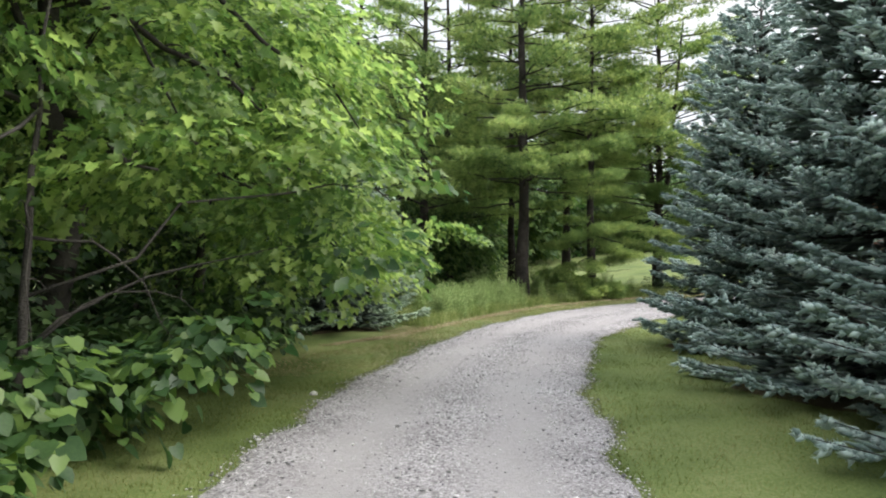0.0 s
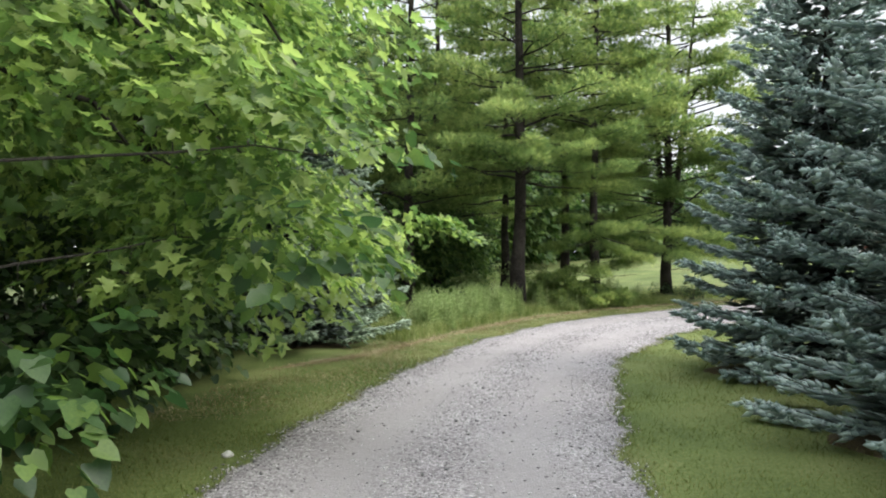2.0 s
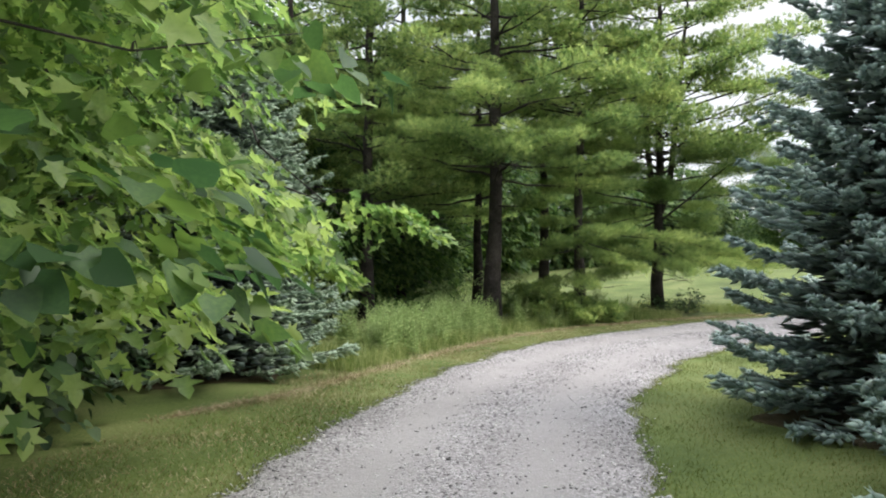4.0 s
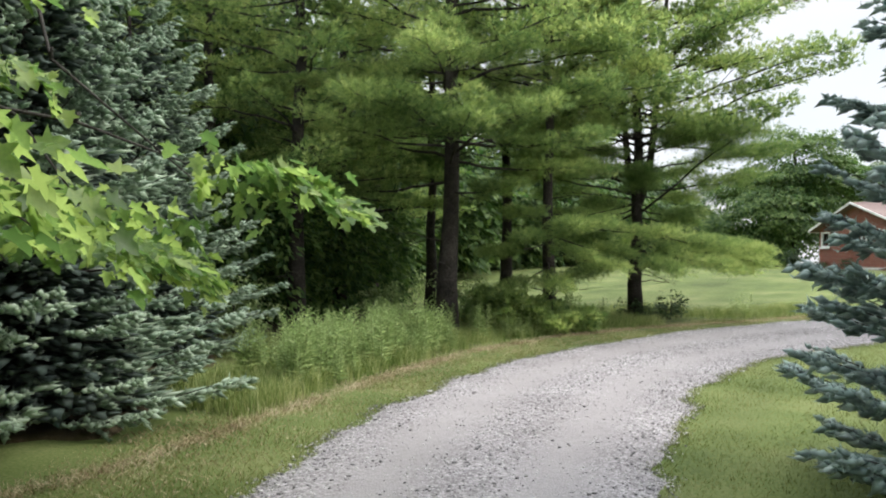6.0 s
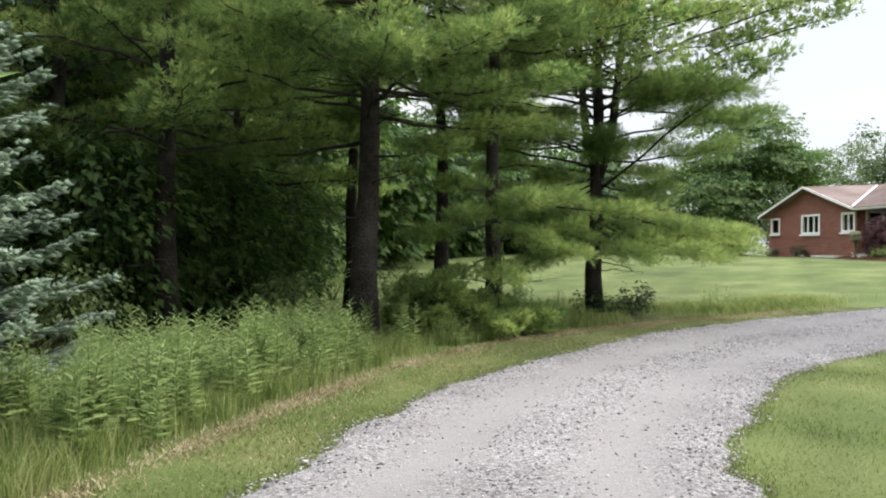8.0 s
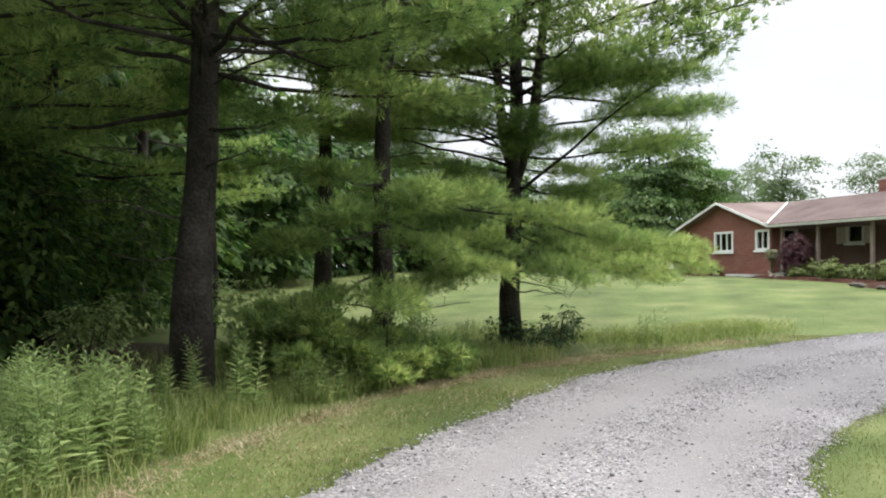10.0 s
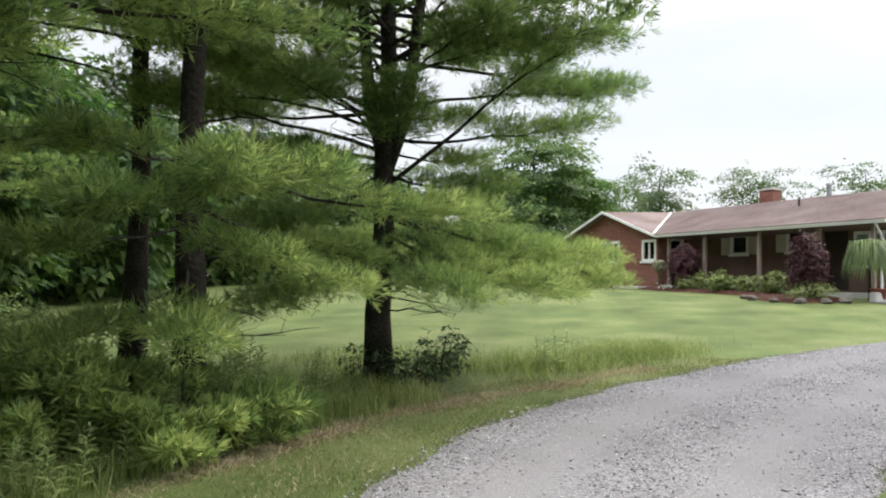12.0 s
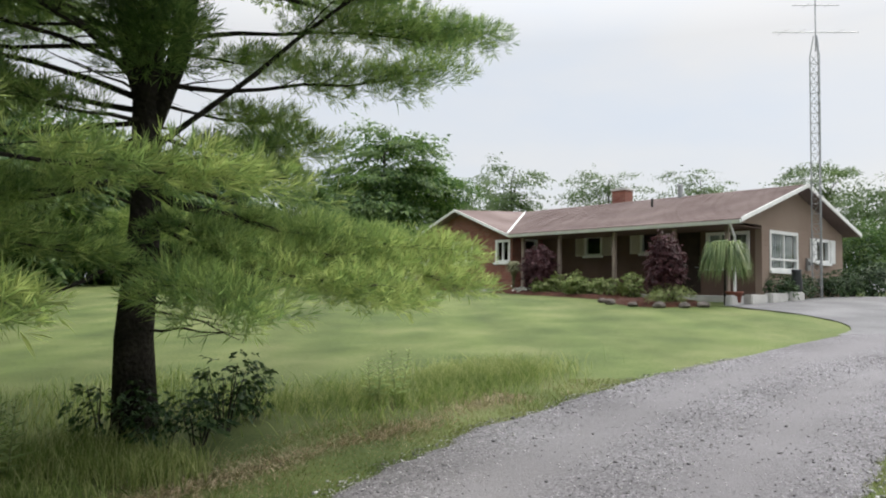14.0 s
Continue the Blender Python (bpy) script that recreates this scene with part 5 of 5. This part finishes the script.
hpart("flue", Solid().tube([(28.9, 33.9, 4.8), (28.9, 33.9, 5.28)], [0.09, 0.09], 10).tube([(28.9, 33.9, 5.3), (28.9, 33.9, 5.36)], [0.14, 0.12], 10), METAL, None, "galvanised flue pipe")
hpart("vent_pipe", Solid().tube([(27.6, 34.2, 4.4), (27.6, 34.2, 4.74)], [0.04, 0.04], 8), BLACK_PIPE)
hpart("meter_box", Solid().box(29.75, 29.76, 2.2, 29.95, 29.834, 2.6).tube([(29.85, 29.76, 2.45), (29.85, 29.7, 2.45)], [0.08, 0.08], 10), METAL, None, "grey electricity meter box")

# ---- aerial tower ----
tx, ty = 29.1, 29.15
tz = gz(tx, ty)
tower = thing("aerial_tower", "slender steel lattice aerial mast beside the house", "aerial mast", (tx, ty, tz))
H = 8.35
legs = [(0.17, 0), (-0.085, 0.147), (-0.085, -0.147)]
for lx, ly in legs:
    part("leg", Solid().tube([(lx, ly, -0.1), (lx, ly, H * 0.92), (lx * 0.35, ly * 0.35, H)], [0.019] * 3, 6), METAL, tower)
for k in range(24):
    z = 0.1 + k * 0.32
    br = Solid()
    for i in range(3):
        a, b = legs[i], legs[(i + 1) % 3]
        br.tube([(a[0], a[1], z), (b[0], b[1], z + 0.32)], [0.009, 0.009], 4).tube([(a[0], a[1], z), (b[0], b[1], z)], [0.009, 0.009], 4)
    part("brace", br, METAL, tower)
mast = part("mast", Solid().tube([(0, 0, H - 0.5), (0, 0, H + 1.3)], [0.022, 0.018], 8), METAL, tower)
part("yagi_aerial", Solid().tube([(-1.0, 0.9, H + 0.12), (1.0, -0.9, H + 0.12)], [0.014, 0.014], 6).tube([(-0.5, 0.1, H + 0.13), (-0.3, 0.5, H + 0.13)], [0.007, 0.007], 4).tube([(0.4, -0.7, H + 0.13), (0.6, -0.3, H + 0.13)], [0.007, 0.007], 4).tube([(-0.85, 0.45, H + 0.13), (-0.6, 0.95, H + 0.13)], [0.007, 0.007], 4), METAL, mast)
part("upper_aerial", Solid().tube([(-0.55, 0.5, H + 1.0), (0.55, -0.5, H + 1.0)], [0.012, 0.012], 6).tube([(-0.3, 0.05, H + 1.0), (-0.1, 0.35, H + 1.0)], [0.007, 0.007], 4).tube([(0.2, -0.4, H + 1.0), (0.4, -0.1, H + 1.0)], [0.007, 0.007], 4), METAL, mast)

# ---- garden before the house ----
def bed(name, pts):
    line = smooth_line(pts + pts[:1], 0.25)[:-1]
    c = line.mean(0)
    n = len(line)
    v = [(*c, gz(*c) + 0.12)] + [(*(c + (q - c) * 0.82), gz(*(c + (q - c) * 0.82)) + 0.1) for q in line] + [(*q, gz(*q) - 0.03) for q in line]
    f = [(0, 1 + i, 1 + (i + 1) % n) for i in range(n)] + [(1 + i, 1 + n + i, 1 + n + (i + 1) % n, 1 + (i + 1) % n) for i in range(n)]
    tagged(new(name, mesh_of(name, v, f, MULCH)), "reddish bark mulch flower bed before the porch", "flower bed", kind="structure")


bed("flower_bed", [(24.9, 39.2), (24.0, 38.8), (23.5, 37.0), (23.2, 35.0), (23.3, 33.2), (24.0, 32.4), (24.95, 32.6), (24.9, 36)])
bed("flower_bed", [(22.9, 32.3), (22.0, 31.4), (22.2, 30.2), (23.2, 29.6), (24.0, 30.2), (23.9, 31.6)])
shrub("burgundy_maple", "rounded dark burgundy ornamental maple", 24.15, 36.4, 0.52, 0.55, 1.6, 1300, 0.1, OVAL_SHAPE, BURGUNDY_LEAF, 201, "ornamental tree", "burgundy maples", 0.1)
shrub("burgundy_maple", "upright dark burgundy ornamental maple in mulch", 23.1, 30.65, 0.46, 0.48, 1.9, 1300, 0.1, OVAL_SHAPE, BURGUNDY_LEAF, 202, "ornamental tree", "burgundy maples", 0.05)
for k, (x, y, s_) in enumerate(((24.1, 36.1, 0.35), (24.0, 35.4, 0.38), (24.0, 34.7, 0.4), (24.0, 34.0, 0.42), (24.1, 33.3, 0.4), (24.3, 32.6, 0.36), (23.7, 35.9, 0.3), (23.6, 34.3, 0.3))):
    shrub("garden_shrub", "low yellow-green variegated garden shrub in mulch", x, y, s_, s_, 0.6 + 0.2 * (k % 3) / 2, 130, 0.11, OVAL_SHAPE, HOSTA_LEAF, 210 + k, group="garden shrubs")
shrub("garden_shrub", "low feathery bright green shrub", 22.75, 30.35, 0.55, 0.5, 0.62, 260, 0.09, LANCE_SHAPE, HOSTA_LEAF, 221, group="garden shrubs")
for k, (x, y, h) in enumerate(((27.6, 29.3, 0.7), (28.4, 29.3, 0.75), (30.4, 29.3, 0.9), (31.2, 29.3, 0.95), (32.0, 29.3, 1.0), (26.6, 29.2, 0.9))):
    shrub("foundation_shrub", "green shrub along the foot of the end wall", x, y, 0.45, 0.3, h, 150, 0.1, OVAL_SHAPE, SHRUB_LEAF, 230 + k, group="foundation shrubs")
shrub("foundation_shrub", "dark low shrub at the brick gable", 24.8, 42.0, 0.3, 0.4, 0.55, 120, 0.08, OVAL_SHAPE, SHRUB_LEAF, 238, group="foundation shrubs")
shrub("foundation_shrub", "dark low shrub at the brick gable", 24.8, 44.2, 0.3, 0.7, 0.4, 120, 0.08, OVAL_SHAPE, SHRUB_LEAF, 239, group="foundation shrubs")
shrub("corner_shrub", "tall leafy green shrub past the end of the house", 35.4, 30.6, 1.3, 1.2, 2.9, 700, 0.16, OVAL_SHAPE, WOODS_LEAF, 240)
shrub("corner_shrub", "tall leafy green shrub past the end of the house", 37.8, 30.0, 1.4, 1.3, 3.3, 700, 0.16, OVAL_SHAPE, WOODS_LEAF, 241)
shrub("corner_shrub", "tall leafy green shrub past the end of the house", 34.2, 29.4, 0.7, 0.7, 1.3, 300, 0.14, OVAL_SHAPE, SHRUB_LEAF, 242)


def fountain_grass(name, label, x, y, h, spread_r, n, mat, seed, category, lift=0.0, hang=0.6, swell=1.3):
    """Arching blades from one crown."""
    r = np.random.default_rng(seed)
    z0 = gz(x, y)
    ob = thing(name, label, category, (x, y, z0))
    a = r.random(n) * 6.283
    d = np.column_stack([np.cos(a), np.sin(a)])
    reach_ = spread_r * r.random(n) ** 0.6
    top = h * r.uniform(0.75, 1.05, n)
    side = np.column_stack([-d[:, 1], d[:, 0], np.zeros(n)]) * 0.012
    rows = []
    for t in (0, 0.3, 0.6, 0.85, 1.0):
        z = lift + (top - lift) * (1 - (1 - min(1, t * 1.6)) ** 2) - hang * r.uniform(0.6, 1.1, n) * top * max(0, t - 0.5) ** 1.5 * 2.2 * (reach_ / spread_r)
        rows.append(np.column_stack([d * (reach_ * t**swell)[:, None], z]))
    v = np.stack([q for row, w in zip(rows, (0.7, 1, 0.9, 0.6, 0.1)) for q in (row - side * w, row + side * w)], 1).reshape(-1, 3)
    k = (np.arange(n) * 10)[:, None]
    f = np.concatenate([np.concatenate([k + np.array([2 * i, 2 * i + 1, 2 * i + 3]), k + np.array([2 * i, 2 * i + 3, 2 * i + 2])], 0) for i in range(4)], 0)
    part("leaves", mesh_of("leaves", v, f, mat), mat, ob)
    return ob


fountain_grass("ornamental_grass", "pale plume of tall ornamental grass beside the gable", 24.15, 37.65, 1.1, 0.4, 420, PLUME, 251, "ornamental grass", 0, 0.25)
weeper = fountain_grass("weeping_tree", "small weeping tree with hanging pale green foliage", 24.2, 29.5, 1.72, 0.78, 1500, WEEPING_LEAF, 252, "ornamental tree", 1.0, 0.8, 0.75)
part("trunk", Solid().tube([(0, 0, -0.1), (0.03, 0.02, 0.5), (0, 0, 1.1)], [0.05, 0.04, 0.03], 8), GREY_BARK, weeper)
for k, (x, y, x1, y1) in enumerate(((23.9, 29.15, 24.55, 29.35), (24.6, 28.95, 25.5, 29.2), (25.55, 28.85, 26.5, 29.1), (26.55, 28.8, 27.4, 29.02))):
    b_ = bmesh.new()
    bmesh.ops.create_cube(b_, size=1.0)
    for v in b_.verts:
        v.co = Vector(((x + x1) / 2 + v.co.x * (x1 - x), (y + y1) / 2 + v.co.y * (y1 - y), gz(x, y) + 0.1 + v.co.z * 0.36))
    bmesh.ops.bevel(b_, geom=b_.edges[:], offset=0.03, segments=2, affect="EDGES")
    me = bpy.data.meshes.new("kerb_block")
    b_.to_mesh(me)
    b_.free()
    me.materials.append(CONCRETE)
    tagged(new("kerb_block", me), "pale rough concrete block edging the parking court", "edging block", "edging blocks")


def turned(profile, sides=16):
    """A round vessel from its outline (radius, height)."""
    s = Solid()
    for r_, z in profile:
        s.v += [(r_ * math.cos(2 * math.pi * k / sides), r_ * math.sin(2 * math.pi * k / sides), z) for k in range(sides)]
    for i in range(len(profile) - 1):
        for k in range(sides):
            q = (k + 1) % sides
            s.f.append((i * sides + k, i * sides + q, (i + 1) * sides + q, (i + 1) * sides + k))
    s.f.append(tuple(reversed(range(sides))))
    return s


for x, y, mat, label in ((24.3, 29.3, TERRACOTTA, "red terracotta planter at the edge of the court"), (27.35, 29.02, DARK_POT, "dark glazed urn beside the end wall")):
    pot = thing("planter", label, "planter", (x, y, gz(x, y) + 0.03))
    part("pot", turned([(0.14, 0), (0.17, 0.04), (0.21, 0.26), (0.24, 0.28), (0.24, 0.33), (0.2, 0.33), (0.19, 0.27)] if mat is TERRACOTTA else [(0.11, 0), (0.13, 0.06), (0.17, 0.45), (0.13, 0.8), (0.16, 0.88), (0.13, 0.88), (0.11, 0.8)]), mat, pot, "", True)
    part("soil", turned([(0.18, 0.28), (0.19, 0.29), (0.02, 0.3)] if mat is TERRACOTTA else [(0.1, 0.8), (0.1, 0.82), (0.02, 0.83)]), MULCH, pot)


def rock(x, y, s, seed, mat=ROCK):
    b_ = bmesh.new()
    bmesh.ops.create_icosphere(b_, subdivisions=2, radius=s)
    noise_off = Vector((seed * 3.1, seed, 0))
    for v in b_.verts:
        v.co *= 1 + 0.35 * noise.noise(v.co * (1.6 / s) + noise_off)
        v.co.z *= 0.6
        v.co += Vector((x, y, gz(x, y) + s * 0.25))
    me = bpy.data.meshes.new("rock")
    b_.to_mesh(me)
    b_.free()
    me.materials.append(mat)
    return tagged(new("rock", me), "weathered grey-brown rock edging the flower bed", "rock", "bed rocks")


for k, (x, y, s) in enumerate(((22.0, 31.7, 0.16), (21.95, 30.9, 0.14), (22.15, 30.2, 0.17), (22.6, 29.75, 0.16), (23.1, 29.5, 0.18), (22.3, 32.2, 0.13), (24.2, 41.0, 0.13))):
    rock(x, y, s, k + 1)

rock(-1.42, 8.0, 0.045, 21, CONCRETE)
for k, (x, y, h) in enumerate(((24.6, 46.3, 1.15), (24.4, 47.5, 1.3), (24.3, 48.8, 1.2))):
    shrub("small_conifer", "small dark upright evergreen beside the gable", x, y, 0.32, 0.32, h, 170, 0.13, LANCE_SHAPE, SHRUB_LEAF, 260 + k, "evergreen shrub", "small evergreens")
shrub("flowering_plant", "low plant with white flowers in the mulch", 23.75, 36.9, 0.4, 0.3, 0.3, 60, 0.07, OVAL_SHAPE, PALE_FLOWER, 265, "flowers")
shrub("flowering_plant", "small white wildflowers at the edge of the shrubs", -2.45, 3.9, 0.3, 0.3, 0.22, 26, 0.028, OVAL_SHAPE, PALE_FLOWER, 266, "flowers")
# path stones by the gable
bmp = bmesh.new()
bmesh.ops.create_cube(bmp, size=1.0)
for v in bmp.verts:
    v.co = Vector((24.3 + v.co.x * 0.8, 39.3 + v.co.y * 1.5, gz(24.3, 39.3) + 0.04 + v.co.z * 0.12))
bmesh.ops.bevel(bmp, geom=bmp.edges[:], offset=0.02, segments=1, affect="EDGES")
me = bpy.data.meshes.new("path_slab")
bmp.to_mesh(me)
bmp.free()
me.materials.append(CONCRETE)
tagged(new("path_slab", me), "pale concrete path slab beside the brick gable", "path slab")

# ---- trees round the house and on the skyline ----
x, y = 29.0, 53.0
zz = gz(x, y)
broadleaf_tree("lawn_tree", "broad dark green tree behind the brick gable", (x, y), 10, [(x - 2.5, y - 0.5, zz + 3.4, 3.6, 3.2, 2.6), (x + 2.0, y, zz + 4.0, 3.6, 3.2, 3.0), (x, y, zz + 6.6, 3.4, 3.2, 2.6), (x + 3.4, y + 0.6, zz + 5.9, 2.2, 2.2, 2.0)], 6500, 8, 0.8, 0.24, FLAKE_SHAPE, LAWN_LEAF, GREY_BARK, 301, 0.25, 8, boughs=300, wide=1.1)
skyline = ((40, 62, 9.5, 3.4), (46, 60, 11, 2.6), (53, 56, 10.5, 3.2), (60, 52, 11, 3.2), (50, 70, 11, 3.8), (64, 44, 11, 4.5), (60, 37, 8.5, 4.5), (54, 33, 6.5, 3.6), (68, 34, 9, 5.0), (26, 66, 10, 4.5), (34, 66, 8, 4), (70, 24, 9, 5), (62, 16, 9, 5), (74, 52, 10, 5))
for k, (x, y, h, w) in enumerate(skyline):
    zz = gz(x, y)
    airy = k < 5
    broadleaf_tree("skyline_tree", "airy pale green tree on the skyline" if airy else "green tree on the skyline", (x, y), h, [(x, y, zz + 0.42 * h, w * 0.9, w * 0.9, h * 0.3), (x + w * 0.35, y - 0.4, zz + 0.7 * h, w * 0.65, w * 0.65, h * 0.22), (x - w * 0.4, y + 0.4, zz + 0.74 * h, w * 0.6, w * 0.6, h * 0.22)], 1000 if airy else 1500, 8, 1.1, 0.25, FLAKE_SHAPE, FAR_LEAF, GREY_BARK, 320 + k, 0.16, 7, group="skyline trees", boughs=70, wide=1.0)

# ---- weeds along the verge ----
def weed(seed, h, leaf_len, mat, leaf_n, name, label, stems=1):
    r = np.random.default_rng(seed)
    ob = thing(name, label, "wild plant", (0, 0, 0), "wild plants")
    pp, dd, nn, ss, st = [], [], [], [], Solid()
    for _ in range(stems):
        o = r.normal(0, 0.09 * (stems > 1), 2)
        tip = (o[0] + r.normal(0, 0.1) * h, o[1] + r.normal(0, 0.1) * h, h * r.uniform(0.75, 1.0))
        st.tube([(o[0], o[1], -0.03), ((o[0] + tip[0]) / 2, (o[1] + tip[1]) / 2, tip[2] * 0.52), tip], [0.006, 0.005, 0.002], 4)
        t = np.linspace(0.12, 1.0, leaf_n)
        a = np.arange(leaf_n) * 2.4
        pp.append(np.column_stack([o[0] + (tip[0] - o[0]) * t, o[1] + (tip[1] - o[1]) * t, tip[2] * t]))
        dd.append(np.column_stack([np.cos(a), np.sin(a), 0.35 + 0.5 * t]))
        nn.append(np.column_stack([-np.cos(a) * 0.4, -np.sin(a) * 0.4, np.ones(leaf_n)]))
        ss.append(leaf_len * (1.15 - 0.75 * t) * r.uniform(0.8, 1.2, leaf_n))
    part("stem", st, WEED_STEM, ob)
    v, f = scatter_shapes(LANCE_SHAPE[0] * np.array([1.05, 1, 1]), LANCE_SHAPE[1], np.concatenate(pp), np.concatenate(dd), np.concatenate(nn), np.concatenate(ss))
    part("leaves", mesh_of("leaves", v, f, mat), mat, ob)
    return ob


kinds = [weed(401, 0.75, 0.16, WEED_LEAF, 32, "goldenrod", "tall leafy green goldenrod stalk in long grass", 5), weed(402, 0.6, 0.15, WEED_LEAF, 26, "goldenrod", "leafy green goldenrod stalks in long grass", 5), weed(403, 0.9, 0.17, WEED_LEAF, 38, "goldenrod", "very tall leafy goldenrod stalk by the pines", 4)]
spots = np.vstack([back_of_verge(230, 411, 0.35, 1.5, 0.29, 0.48), back_of_verge(45, 412, 0.4, 1.7, 0.48, 0.74)])
r = np.random.default_rng(413)
for k, (x, y) in enumerate(spots):
    m = pose(float(x), float(y), gz(x, y), 0, 0, float(r.uniform(0, 360))) @ Matrix.Scale(float(r.uniform(0.6, 1.05)), 4)
    src = kinds[k % 3]
    if k < 3:
        src.matrix_basis = m
        continue
    c = copy_thing(src, Matrix.Identity(4))
    c.matrix_basis = m
lone = copy_thing(kinds[1], Matrix.Identity(4))
lone.matrix_basis = pose(10.3, 25.7, gz(10.3, 25.7), 0, 0, 40)
for k, (x, y, h) in enumerate(((8.35, 25.55, 0.75), (7.95, 25.15, 0.5), (7.3, 25.5, 0.7), (8.75, 25.9, 0.55), (7.6, 25.05, 0.4))):
    shrub("sapling_shrub", "small dark leafy bush at the foot of a pine", x, y, 0.3, 0.3, h, 60, 0.075, OVAL_SHAPE, SHRUB_LEAF, 420 + k, group="pine foot shrubs")
for k, (x, y, h, s_) in enumerate(((3.7, 25.5, 1.1, 0.5), (3.4, 27.0, 1.2, 0.6), (1.2, 25.0, 1.0, 0.5), (2.4, 31.5, 1.3, 0.8), (-0.6, 28.5, 1.2, 0.7), (-1.5, 22.0, 1.2, 0.8))):
    shrub("wood_edge_shrub", "pale green bush in the light behind the pines", x, y, s_, s_, h, 170, 0.09, OVAL_SHAPE, WEED_LEAF, 430 + k, group="wood edge shrubs")
